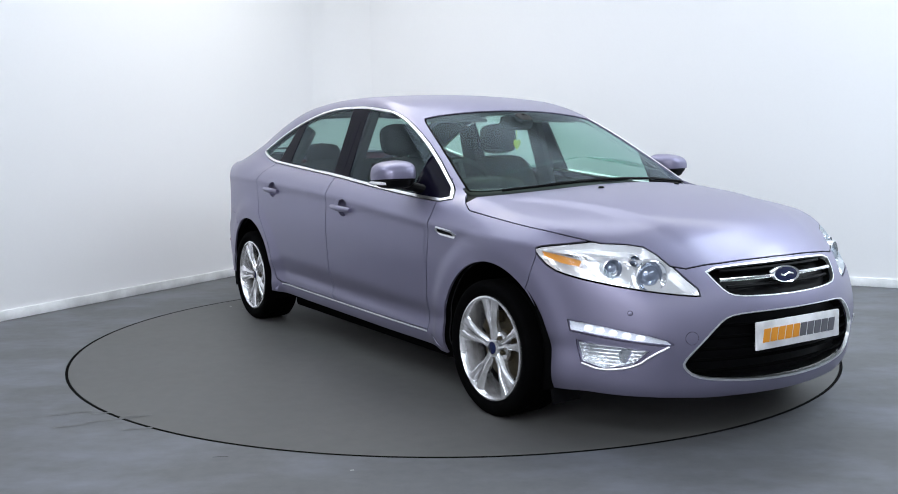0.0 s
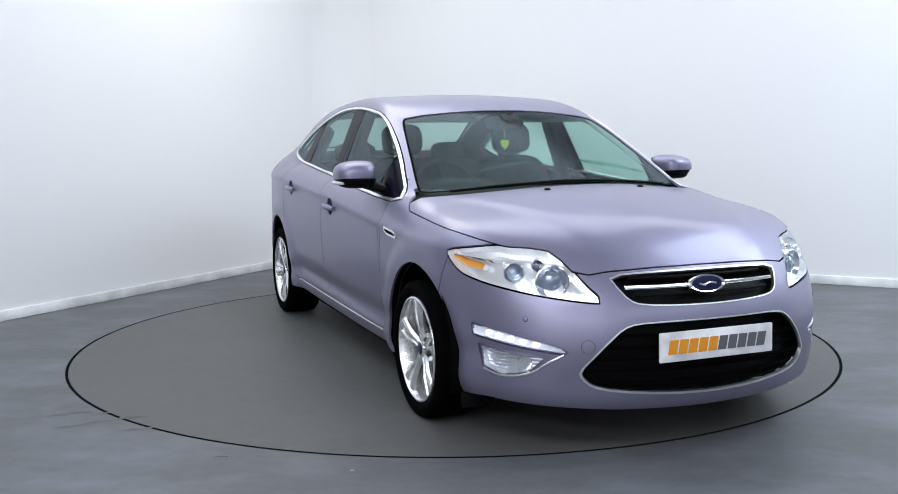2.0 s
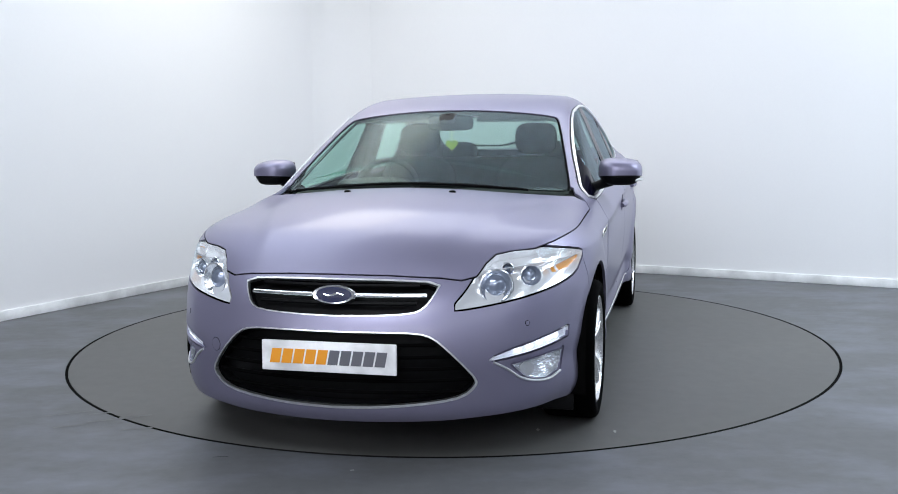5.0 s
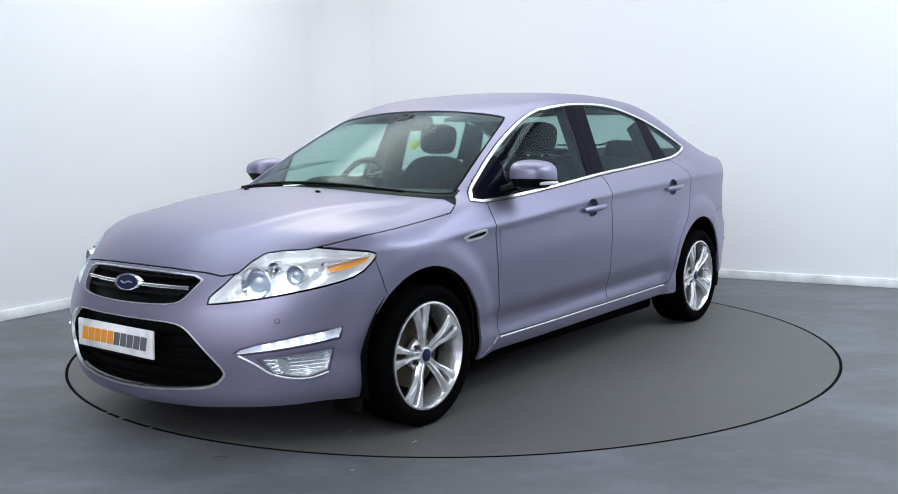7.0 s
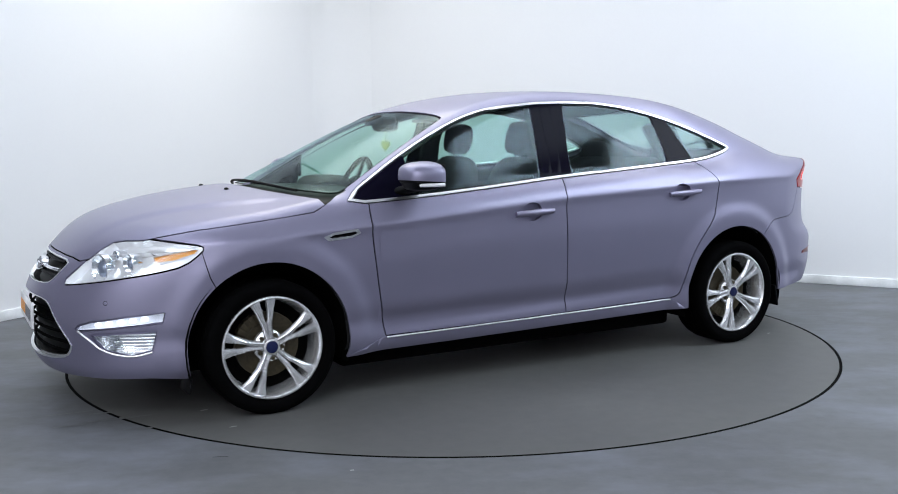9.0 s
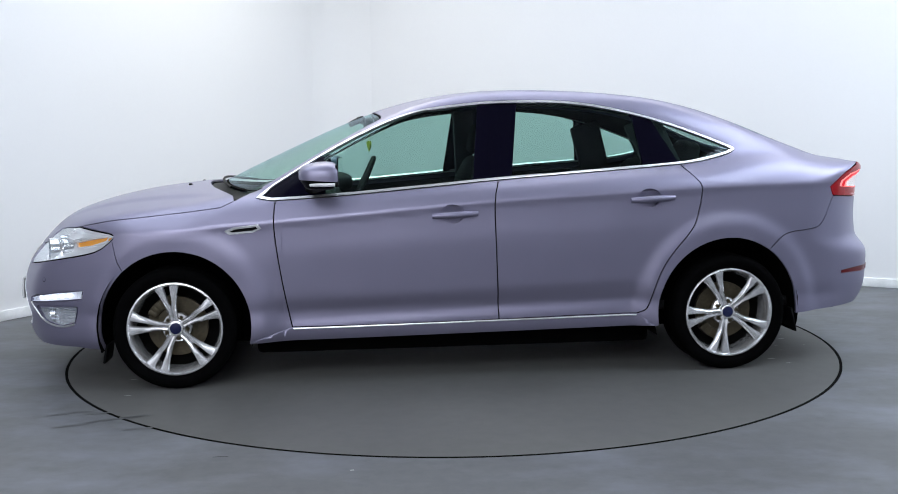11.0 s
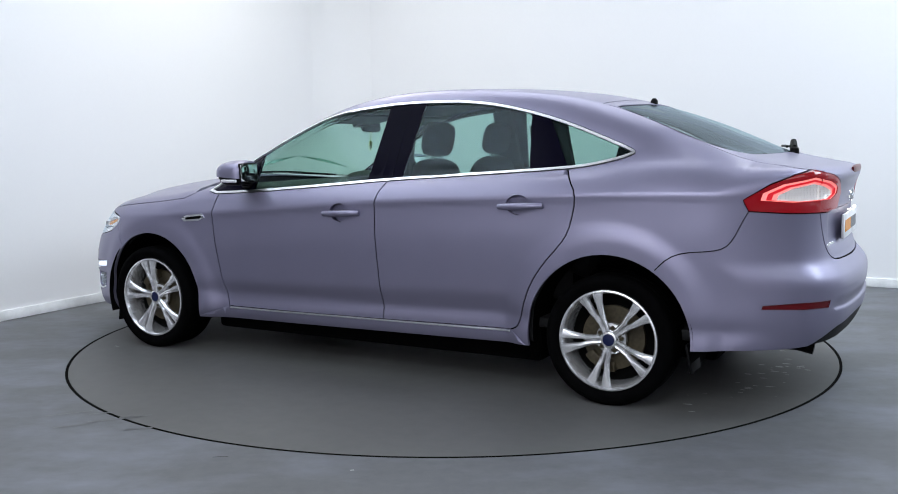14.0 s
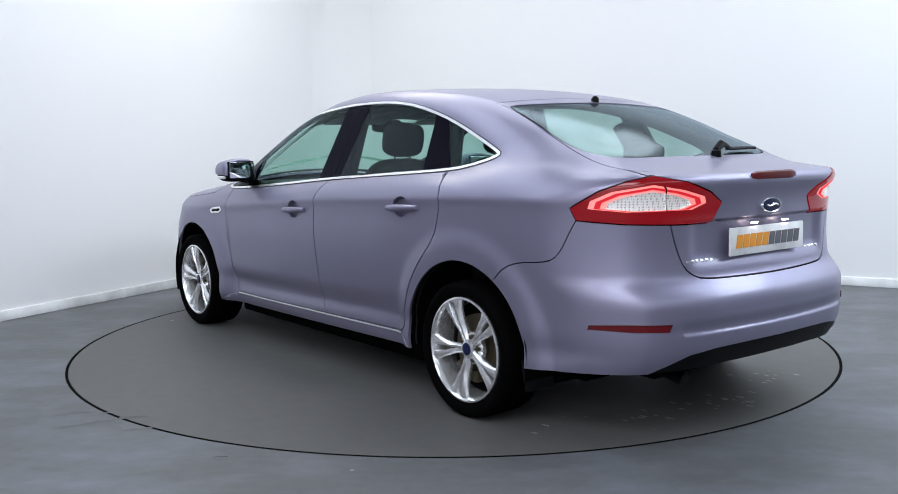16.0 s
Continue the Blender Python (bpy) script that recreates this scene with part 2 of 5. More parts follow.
def build_room():
    # floor with a round opening for the turntable
    bm = bmesh.new()
    n = 160
    inner = [bm.verts.new((math.cos(2 * math.pi * i / n) * (TABLE_R + 0.016), math.sin(2 * math.pi * i / n) * (TABLE_R + 0.016), 0)) for i in range(n)]
    mid = [bm.verts.new((v.co.x * 1.3, v.co.y * 1.3, 0)) for v in inner]
    low = [bm.verts.new((v.co.x, v.co.y, -0.06)) for v in inner]
    corners = [room(0, 0), room(ROOM_U, 0), room(ROOM_U, ROOM_V), room(0, ROOM_V)]
    outer = []
    for v in mid:
        d = Vector((v.co.x, v.co.y)).normalized()
        best = 1e9
        for a, b in zip(corners, corners[1:] + corners[:1]):
            e = (b - a).to_2d()
            den = d.x * e.y - d.y * e.x
            if abs(den) > 1e-9:
                k = (a.x * e.y - a.y * e.x) / den
                if 0 < k < best:
                    best = k
        outer.append(bm.verts.new((d.x * (best + 0.05), d.y * (best + 0.05), 0)))
    for a, b in ((low, inner), (inner, mid), (mid, outer)):
        for i in range(n):
            j = (i + 1) % n
            bm.faces.new((a[i], a[j], b[j], b[i]))
    bm.faces.new(low)
    ob = part("floor", bm, [FLOOR], None, smooth=False)
    tagged(ob, "worn grey painted concrete studio floor", "floor", kind="structure")
    # walls, each a slab with thickness
    # Grey walls stand out of view, darkened to cut light on the car.
    spans = [("wall_back", (0, 0), (ROOM_U, 0), "plain matt white studio wall behind the turntable"),
             ("wall_side", (0, 0), (0, 5.0), "plain matt white studio side wall"),
             ("wall_side_front", (0, 5.4), (0, ROOM_V), "assumed side wall out of view, dark grey to dim light on the car"),
             ("wall_far_side", (ROOM_U, 0), (ROOM_U, ROOM_V), "assumed wall out of view, dark grey to dim light on the car"),
             ("wall_behind", (0, ROOM_V), (ROOM_U, ROOM_V), "plain matt white studio wall facing the turntable")]
    mids = room(ROOM_U / 2, ROOM_V / 2)
    for name, a, b, label in spans:
        pa, pb = room(*a), room(*b)
        d = (pb - pa).normalized()
        out = Vector((d.y, -d.x, 0))
        if out.dot(mids - pa) > 0:
            out = -out
        turn = Matrix.Rotation(math.atan2(d.y, d.x), 4, "Z")
        ln = (pb - pa).length
        bm = box(bmesh.new(), ln + 0.4, 0.2, ROOM_H + 0.2, Matrix.Translation((pa + pb) / 2 + out * 0.1 + Vector((0, 0, ROOM_H / 2))) @ turn)
        tagged(part(name, bm, DIMWALL if "grey" in label else WALL, None, smooth=False), label, "wall", kind="structure")
        bm = box(bmesh.new(), ln - 0.05, 0.016, 0.073, Matrix.Translation((pa + pb) / 2 - out * 0.009 + Vector((0, 0, 0.0375))) @ turn, 0.004, 2)
        tagged(part("baseboard", bm, SKIRT, None), "low white painted skirting board along the wall", "skirting board", kind="structure")
    # soft inner corner between the two walls in view
    bm = bmesh.new()
    r, cols = 0.5, []
    for i in range(13):
        a = math.pi / 2 * i / 12
        u, v = r - r * math.sin(a), r - r * math.cos(a)
        cols.append([bm.verts.new(room(u - 0.004, v - 0.004, z)) for z in (0.0, ROOM_H)])
    for a, b in zip(cols, cols[1:]):
        bm.faces.new((a[0], b[0], b[1], a[1]))
    back = [bm.verts.new(room(-0.02, -0.02, z)) for z in (0.0, ROOM_H)]
    bm.faces.new((cols[0][0], cols[0][1], back[1], back[0]))
    bm.faces.new((cols[-1][0], cols[-1][1], back[1], back[0]))
    tagged(part("wall_corner_cove", bm, WALL, None, angle=50), "rounded white plaster corner between two walls", "wall", kind="structure")
    bm = box(bmesh.new(), ROOM_U + 0.4, ROOM_V + 0.4, 0.15, Matrix.Translation(room(ROOM_U / 2, ROOM_V / 2, ROOM_H + 0.08)) @ Matrix.Rotation(radians(ROOM_TURN), 4, "Z"))
    tagged(part("ceiling", bm, CEIL, None, smooth=False), "plain white studio ceiling", "ceiling", kind="structure")
    # assumed ceiling panels, each a frame with an area light added below it
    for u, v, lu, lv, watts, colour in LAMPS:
        lamp = empty("assumed_ceiling_light", "large white luminous ceiling panel out of view, assumed, switched on", "ceiling light", group="ceiling lights")
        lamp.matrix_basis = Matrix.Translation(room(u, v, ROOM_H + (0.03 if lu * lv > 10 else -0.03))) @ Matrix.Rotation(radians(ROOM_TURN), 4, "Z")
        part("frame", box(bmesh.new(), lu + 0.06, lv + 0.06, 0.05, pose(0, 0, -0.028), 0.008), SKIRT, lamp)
        data = bpy.data.lights.new("added_panel_light", "AREA")
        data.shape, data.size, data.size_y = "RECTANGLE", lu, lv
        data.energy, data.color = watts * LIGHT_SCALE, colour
        ob = new("added_panel_light", data)
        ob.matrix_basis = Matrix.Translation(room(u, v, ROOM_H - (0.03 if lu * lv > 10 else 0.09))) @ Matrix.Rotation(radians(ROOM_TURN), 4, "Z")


def build_turntable():
    bm = bmesh.new()
    lathe(bm, [(0.0001, -0.05), (TABLE_R, -0.05), (TABLE_R, -0.002), (TABLE_R - 0.002, 0.0), (0.0001, 0.0)], seg=160)
    ob = part("turntable", bm, DISC, None, angle=20)
    tagged(ob, "round grey painted turntable set flush in the floor", "turntable")
    # Flush near-black strip stands for the shade in the gap round the disc.
    ring = bmesh.new()
    lathe(ring, [(TABLE_R + 0.001, -0.05), (TABLE_R + 0.0145, -0.05), (TABLE_R + 0.0145, 0.0004), (TABLE_R + 0.001, 0.0006)], None, 160, True)
    part("gap_shade", ring, DARKGAP, ob, "dark strip drawn as the shaded gap round the disc")
    rnd = random.Random(4)
    flakes = bmesh.new()
    for cx, cy, n in ((-1.9, -0.1, 10), (-2.03, -0.2, 6), (-1.9, 0.45, 8), (-1.85, -0.6, 12), (-1.93, 0.15, 8), (-1.7, 0.8, 4), (1.75, 0.9, 3)):
        for _ in range(n):
            x, y = cx + rnd.gauss(0, 0.07), cy + rnd.gauss(0, 0.10)
            if math.hypot(x, y) < TABLE_R - 0.03:
                a, w, h = rnd.uniform(0, 6.28), rnd.uniform(0.006, 0.03), rnd.uniform(0.002, 0.006)
                vs = [flakes.verts.new((x + w * math.cos(a + k) * rnd.uniform(0.6, 1) - h * math.sin(a) * (k % 3), y + w * 0.35 * math.sin(a + k * 1.1), 0.0012)) for k in (0, 1.3, 2.5, 3.9, 5.1)]
                flakes.faces.new(vs)
    tagged(part("paint_scuffs", flakes, SCUFF, ob, "small pale paint scuffs", smooth=False), kind="stuff")
    return ob


def build_floor_marks():
    """Hairline joints, a dark scratch and a pale fleck in the floor paint."""
    def strip(name, pts, w, mat, label):
        bm = bmesh.new()
        pts = [Vector((*p, 0.0012)) for p in pts]
        d = (pts[-1] - pts[0]).normalized()
        n = Vector((-d.y, d.x, 0))
        rows = [(bm.verts.new(p + n * w / 2), bm.verts.new(p - n * w / 2)) for p in pts]
        for a, b in zip(rows, rows[1:]):
            bm.faces.new((a[0], a[1], b[1], b[0]))
        tagged(part(name, bm, mat, None, smooth=False), label, "floor mark", kind="structure")
    strip("floor_joint", [(1.48, -1.75), (1.70, -1.84), (1.95, -1.94), (4.0, -2.75)], 0.003, SMEAR, "hairline dark joint in the floor paint")
    strip("floor_joint", [(-1.14, -2.09), (-1.45, -2.22), (-1.68, -2.30), (-3.4, -2.9)], 0.002, SMEAR, "hairline dark joint in the floor paint")
    strip("floor_scratch", [(-0.945, -2.205), (-0.92, -2.20), (-0.885, -2.20)], 0.008, MARK, "short dark scratch in the floor paint")
    strip("floor_fleck", [(-0.39, -2.37), (-0.375, -2.365)], 0.012, SCUFF, "small pale paint fleck on the floor")
    for x, y, a, ln in ((-1.62, -1.72, 0.35, 0.22), (-1.50, -1.66, 0.3, 0.14), (-1.74, -1.80, 0.4, 0.16), (-1.42, -1.84, 0.25, 0.12), (-1.85, -1.62, 0.4, 0.2), (-1.66, -1.60, 0.3, 0.1)):
        strip("floor_smear", [(x, y), (x + ln * 0.5 * math.cos(a), y + ln * 0.5 * math.sin(a)), (x + ln * math.cos(a), y + ln * math.sin(a))], 0.016, SMEAR, "dark rubber smear on the floor paint")


build_room()
TURNTABLE = build_turntable()
build_floor_marks()


# ---------------------------------------------------------------- the shape of the car's body
def curve(*pairs, lo=-3.0, hi=3.0):
    """A smooth curve through (x, y) pairs, as a function on arrays."""
    xs, ys = np.array([p[0] for p in pairs], float), np.array([p[1] for p in pairs], float)
    n = len(xs)
    h = np.diff(xs)
    a, r = np.eye(n), np.zeros(n)
    for i in range(1, n - 1):
        a[i, i - 1:i + 2] = h[i - 1], 2 * (h[i - 1] + h[i]), h[i]
        r[i] = 6 * ((ys[i + 1] - ys[i]) / h[i] - (ys[i] - ys[i - 1]) / h[i - 1])
    m = np.linalg.solve(a, r)
    g = np.linspace(lo, hi, 6001)
    i = np.clip(np.searchsorted(xs, g) - 1, 0, n - 2)
    t0, t1 = xs[i + 1] - g, g - xs[i]
    v = (m[i] * t0**3 + m[i + 1] * t1**3) / (6 * h[i]) + (ys[i] / h[i] - m[i] * h[i] / 6) * t0 + (ys[i + 1] / h[i] - m[i + 1] * h[i] / 6) * t1
    s0 = (ys[1] - ys[0]) / h[0] - h[0] * (2 * m[0] + m[1]) / 6
    s1 = (ys[-1] - ys[-2]) / h[-1] + h[-1] * (m[-2] + 2 * m[-1]) / 6
    v = np.where(g < xs[0], ys[0] + s0 * (g - xs[0]), np.where(g > xs[-1], ys[-1] + s1 * (g - xs[-1]), v))
    return lambda q: np.interp(q, g, v)


def even(*pairs):
    return curve(*[(-a, b) for a, b in reversed(pairs) if a > 0], *pairs)


def smax(a, b, k):
    h = np.maximum(k - np.abs(a - b), 0) / k
    return np.maximum(a, b) + h * h * k * 0.25


def smin(a, b, k):
    return -smax(-a, -b, k)


def step(a, b, v):
    t = np.clip((v - a) / (b - a), 0, 1)
    return t * t * t * (t * (6 * t - 15) + 10)


ARCHES = [(1.422, 0.312, 0.372), (-1.418, 0.312, 0.382)]     # x, z, radius of the wheel openings

plan = curve((-2.45, 0.66), (-2.2, 0.775), (-2.0, 0.838), (-1.75, 0.878), (-1.4, 0.900), (-0.9, 0.910), (0, 0.912), (0.6, 0.908), (1.05, 0.897),
             (1.425, 0.888), (1.7, 0.866), (1.9, 0.82), (2.05, 0.765), (2.3, 0.63))
shoulder = curve((-2.4, 0.975), (-1.85, 0.98), (-1.27, 0.968), (-0.74, 0.943), (-0.17, 0.915), (0.41, 0.87), (0.92, 0.83), (1.4, 0.80), (1.8, 0.775), (2.2, 0.72))
section = curve((0.10, 0.10), (0.18, 0.055), (0.235, 0.022), (0.28, 0.012), (0.33, 0.014), (0.38, 0.018), (0.42, 0.012), (0.5, 0.008), (0.62, 0.004), (0.75, 0.0), (0.9, 0.0), (1.2, 0.0))
tumble = curve((0.10, 0.035), (0.20, 0.034), (0.28, 0.031), (0.36, 0.024), (0.45, 0.014), (0.58, 0.005), (0.72, 0.0), (0.9, 0.0), (1.4, 0.0))
nose = curve((0.12, 2.22), (0.18, 2.300), (0.225, 2.330), (0.28, 2.342), (0.34, 2.352), (0.43, 2.362), (0.52, 2.350), (0.58, 2.330), (0.65, 2.294), (0.72, 2.245), (0.8, 2.19), (1.0, 2.0))
nose_drop = even((0, 0), (0.15, 0.008), (0.3, 0.036), (0.433, 0.080), (0.55, 0.138), (0.70, 0.235), (0.8, 0.345), (0.9, 0.52))
tail = curve((0.18, 2.28), (0.28, 2.345), (0.36, 2.395), (0.45, 2.415), (0.54, 2.418), (0.600, 2.410), (0.635, 2.384), (0.672, 2.354), (0.71, 2.343), (0.78, 2.336), (0.9, 2.337), (1.0, 2.352), (1.06, 2.378), (1.10, 2.385), (1.2, 2.39))
tail_drop = even((0, 0), (0.2, 0.006), (0.35, 0.018), (0.5, 0.042), (0.62, 0.090), (0.72, 0.165), (0.8, 0.28), (0.9, 0.48))
top = curve((-2.4, 1.078), (-2.25, 1.106), (-2.1, 1.118), (-1.95, 1.118), (-1.7, 1.112), (-1.5, 1.11), (-1.2, 1.105), (-0.5, 1.075), (0, 1.045), (0.6, 1.01), (0.95, 1.0), (1.15, 1.006), (1.3, 1.004),
            (1.45, 0.992), (1.6, 0.974), (1.8, 0.938), (1.95, 0.898), (2.08, 0.848), (2.17, 0.798), (2.23, 0.752), (2.27, 0.712), (2.4, 0.56))
roof = curve((-2.4, 0.97), (-2.2, 1.068), (-2.02, 1.153), (-1.79, 1.256), (-1.56, 1.342), (-1.34, 1.407), (-1.15, 1.449), (-0.95, 1.476), (-0.65, 1.497), (-0.35, 1.503), (-0.05, 1.486), (0.2, 1.444), (0.42, 1.380),
             (0.65, 1.290), (0.9, 1.178), (1.1, 1.084), (1.28, 0.995), (1.6, 0.82))
cabin = curve((-2.3, 0.60), (-2.1, 0.665), (-1.9, 0.722), (-1.7, 0.762), (-1.5, 0.788), (-1.0, 0.806), (0, 0.812), (0.6, 0.806), (0.9, 0.797), (1.2, 0.775))
cowl_bow = curve((-2.4, -0.16), (-1.9, -0.18), (-1.5, -0.14), (-1.0, -0.05), (-0.5, 0.0), (0.0, 0.10), (0.35, 0.26), (0.7, 0.36), (1.1, 0.42), (1.5, 0.45))


def body_f(x, y, z):
    """Negative inside the car's outer skin."""
    ay = np.abs(y)
    w = plan(x) - section(z) - tumble(z) * (1 - step(0.80, 1.06, x)) * step(-1.10, -0.88, x)
    for ax, az, ar in ARCHES:
        r = np.hypot(x - ax, (z - az) * 0.97)
        w = w + (0.015 + 0.004 * (ax < 0)) * (1 - step(ar + 0.035, ar + 0.16, r)) * (1 - step(0.80, 0.93, z)) * step(0.02, 0.18, z)
    ledge = z - (0.372 - 0.042 * x)
    w = w - 0.009 * step(-0.07, 0.004, ledge) * (1 - step(0.0, 0.11, ledge)) * (1 - step(0.8, 1.0, x)) * step(-1.02, -0.85, x)
    over = z - shoulder(x)
    w = w - (0.003 + 0.0025 * step(-1.7, -1.2, x)) * step(-0.22, -0.045, over) * (1 - step(-0.045, 0.0, over)) * (1 - step(1.2, 1.5, x)) * step(-2.2, -2.0, x)
    w = w - 0.62 * (0.5 * (over + np.sqrt(over * over + 0.00009))) + 0.006
    crown = 0.055 + 0.085 * step(0.95, 1.45, x) * 1.0
    rise = 0.010 * (1 - step(-0.055, 0.055, ay - (0.66 - 0.30 * np.clip((x - 1.2) / 1.0, 0, 1)))) * step(1.15, 1.4, x) * (1 - step(2.05, 2.25, x))
    h = top(x) - crown * y * y + rise - 0.006
    low = smax(ay - w, z - h, 0.07)
    low = smax(low, (x - (nose(z) - nose_drop(y))) * 0.9, 0.10)
    tuck = 0.020 * (1 - step(0.886, 0.902, z)) * step(0.69, 0.77, z) * (1 - step(0.40, 0.50, ay))
    tuck = tuck + 0.011 * step(0.455, 0.475, z) * (1 - step(0.475, 0.53, z)) * (1 - step(0.50, 0.64, ay))
    low = smax(low, (-x - (tail(z) - tail_drop(y) - tuck)) * 0.9, 0.055)
    side = ay - (cabin(x) - 0.42 * (z - 1.03) - 0.05 * (z - 1.03) ** 2)
    lid = (z - (roof(x + cowl_bow(x) * y * y) - 0.075 * y * y)) * 0.92
    green = smax(smax(smax(side, lid, 0.075 + 0.04 * (1 - step(-1.6, -0.9, x))), 0.90 - z, 0.02), -x - 2.18, 0.03)
    flow = (1 - step(-1.80, -1.05, x)) * step(-2.15, -1.70, x) * step(0.40, 0.66, ay)
    return smin(low, green, 0.03 + (0.05 * (1 - step(-1.75, -1.05, x)) + 0.10 * flow) * step(0.84, 1.12, z))


def body_normal(p):
    e = 0.002
    g = np.stack([body_f(*(p + e * np.eye(3)[i]).T) - body_f(*(p - e * np.eye(3)[i]).T) for i in range(3)], 1)
    return g / np.maximum(np.linalg.norm(g, axis=1, keepdims=True), 1e-9)


def shoot(o, d, far=1.3, steps=70):
    """The outermost meeting of rays o + t d with the skin, looking in from t = far."""
    o, d = np.asarray(o, float), np.asarray(d, float)
    n = len(o)
    hi, lo, found = np.full(n, far), np.zeros(n), np.zeros(n, bool)
    for k in range(1, steps + 1):
        t = far * (1 - k / steps)
        f = body_f(*(o + t * d).T)
        hit = (f < 0) & ~found
        lo[hit], hi[hit] = t, far * (1 - (k - 1) / steps)
        found |= hit
        if found.all():
            break
    for _ in range(22):
        m = (lo + hi) / 2
        f = body_f(*(o + m[:, None] * d).T)
        lo, hi = np.where(f < 0, m, lo), np.where(f < 0, hi, m)
    return o + ((lo + hi) / 2)[:, None] * d


# the wall chart: s runs from the nose's middle round the left corner, along the side and round to the tail's middle
XA, XB, YC, RC = 1.70, -1.75, 0.40, 0.60
S1 = YC
S2 = S1 + RC * math.pi / 2
S3 = S2 + XA - XB
S4 = S3 + RC * math.pi / 2
S5 = S4 + YC


def wall_s(x, y):
    x, y = np.asarray(x, float), np.asarray(y, float)
    a = np.arctan2(np.maximum(y - YC, 0), np.maximum(x - XA, 1e-9))
    b = np.arctan2(np.maximum(XB - x, 0), np.maximum(y - YC, 1e-9))
    front = np.where(y < YC, y, S1 + RC * a)
    rear = np.where(y < YC, S5 - y, S3 + RC * b)
    return np.where(x > XA, front, np.where(x < XB, rear, S2 + XA - x))


def wall_point(s, z):
    s, z = np.asarray(s, float), np.asarray(z, float)
    a = np.clip((s - S1) / RC, 0, math.pi / 2)
    b = np.clip((s - S3) / RC, 0, math.pi / 2)
    ox = np.where(s < S2, XA, np.where(s < S3, XA - (s - S2), XB))
    oy = np.where(s < S1, s, np.where(s > S4, S5 - s, YC))
    dx = np.where(s < S2, np.cos(a), np.where(s < S3, 0, -np.sin(b)))
    dy = np.where(s < S2, np.sin(a), np.where(s < S3, 1, np.cos(b)))
    return shoot(np.stack([ox, oy, z], 1), np.stack([dx, dy, 0 * z], 1))


def top_point(x, y):
    x, y = np.asarray(x, float), np.asarray(y, float)
    return shoot(np.stack([x, y, 0 * x + 0.45], 1), np.tile([0, 0, 1.0], (len(x), 1)), 1.2)


def around(*pts):
    """Chart places of points (x, y, z) that lie close to the skin."""
    p = np.array(pts, float)
    return np.stack([wall_s(p[:, 0], p[:, 1]), p[:, 2]], 1)


def beside(*pts):
    """Chart places of points (x, z) on the side."""
    p = np.array(pts, float)
    q = shoot(np.stack([p[:, 0], 0 * p[:, 0] + 0.2, p[:, 1]], 1), np.tile([0, 1.0, 0], (len(p), 1)), 1.0)
    return np.stack([wall_s(q[:, 0], q[:, 1]), p[:, 1]], 1)


def facing(*pts, rear=False):
    """Chart places of points (y, z) on the nose or the tail."""
    p = np.array(pts, float)
    s = -1.0 if rear else 1.0
    q = shoot(np.stack([0 * p[:, 0] + s * 1.2, p[:, 0], p[:, 1]], 1), np.tile([s, 0, 0], (len(p), 1)), 1.4)
    return np.stack([wall_s(q[:, 0], q[:, 1]), p[:, 1]], 1)


def dense(poly, closed=True, gap=0.02, smooth=0):
    """More points along a line; smooth: rounds of corner cutting."""
    p = np.asarray(poly, float)
    for _ in range(smooth):
        nxt = np.roll(p, -1, 0) if closed else p[1:]
        cur = p if closed else p[:-1]
        q = np.empty((2 * len(cur), p.shape[1]))
        q[0::2], q[1::2] = 0.75 * cur + 0.25 * nxt, 0.25 * cur + 0.75 * nxt
        p = q if closed else np.vstack([p[:1], q, p[-1:]])
    out = []
    for a, b in zip(p, np.roll(p, -1, 0) if closed else p[1:]):
        n = max(1, int(np.linalg.norm(b - a) / gap))
        out += [a + (b - a) * k / n for k in range(n)]
    if not closed:
        out.append(p[-1])
    return np.array(out)


def inside(poly, p):
    x, y = p[:, 0], p[:, 1]
    res = np.zeros(len(p), bool)
    for (x0, y0), (x1, y1) in zip(poly, np.roll(poly, -1, 0)):
        cross = ((y0 > y) != (y1 > y))
        with np.errstate(divide="ignore", invalid="ignore"):
            res ^= cross & (x < (x1 - x0) * (y - y0) / (y1 - y0) + x0)
    return res


def shrink(poly, d):
    """The outline moved inwards by d, one number or a column of them."""
    p = np.asarray(poly, float)
    t = np.roll(p, -1, 0) - np.roll(p, 1, 0)
    t /= np.maximum(np.linalg.norm(t, axis=1, keepdims=True), 1e-9)
    nrm = np.stack([-t[:, 1], t[:, 0]], 1)
    area = np.sum(p[:, 0] * np.roll(p[:, 1], -1) - p[:, 1] * np.roll(p[:, 0], -1))
    return p + nrm * d * (1 if area > 0 else -1)


def near_line(line, p, closed):
    best = np.full(len(p), 1e9)
    for a, b in zip(line, np.roll(line, -1, 0) if closed else line[1:]):
        ab = b - a
        t = np.clip(((p - a) @ ab) / max(ab @ ab, 1e-12), 0, 1)
        best = np.minimum(best, np.linalg.norm(p - a - t[:, None] * ab, axis=1))
    return best


from mathutils.geometry import delaunay_2d_cdt


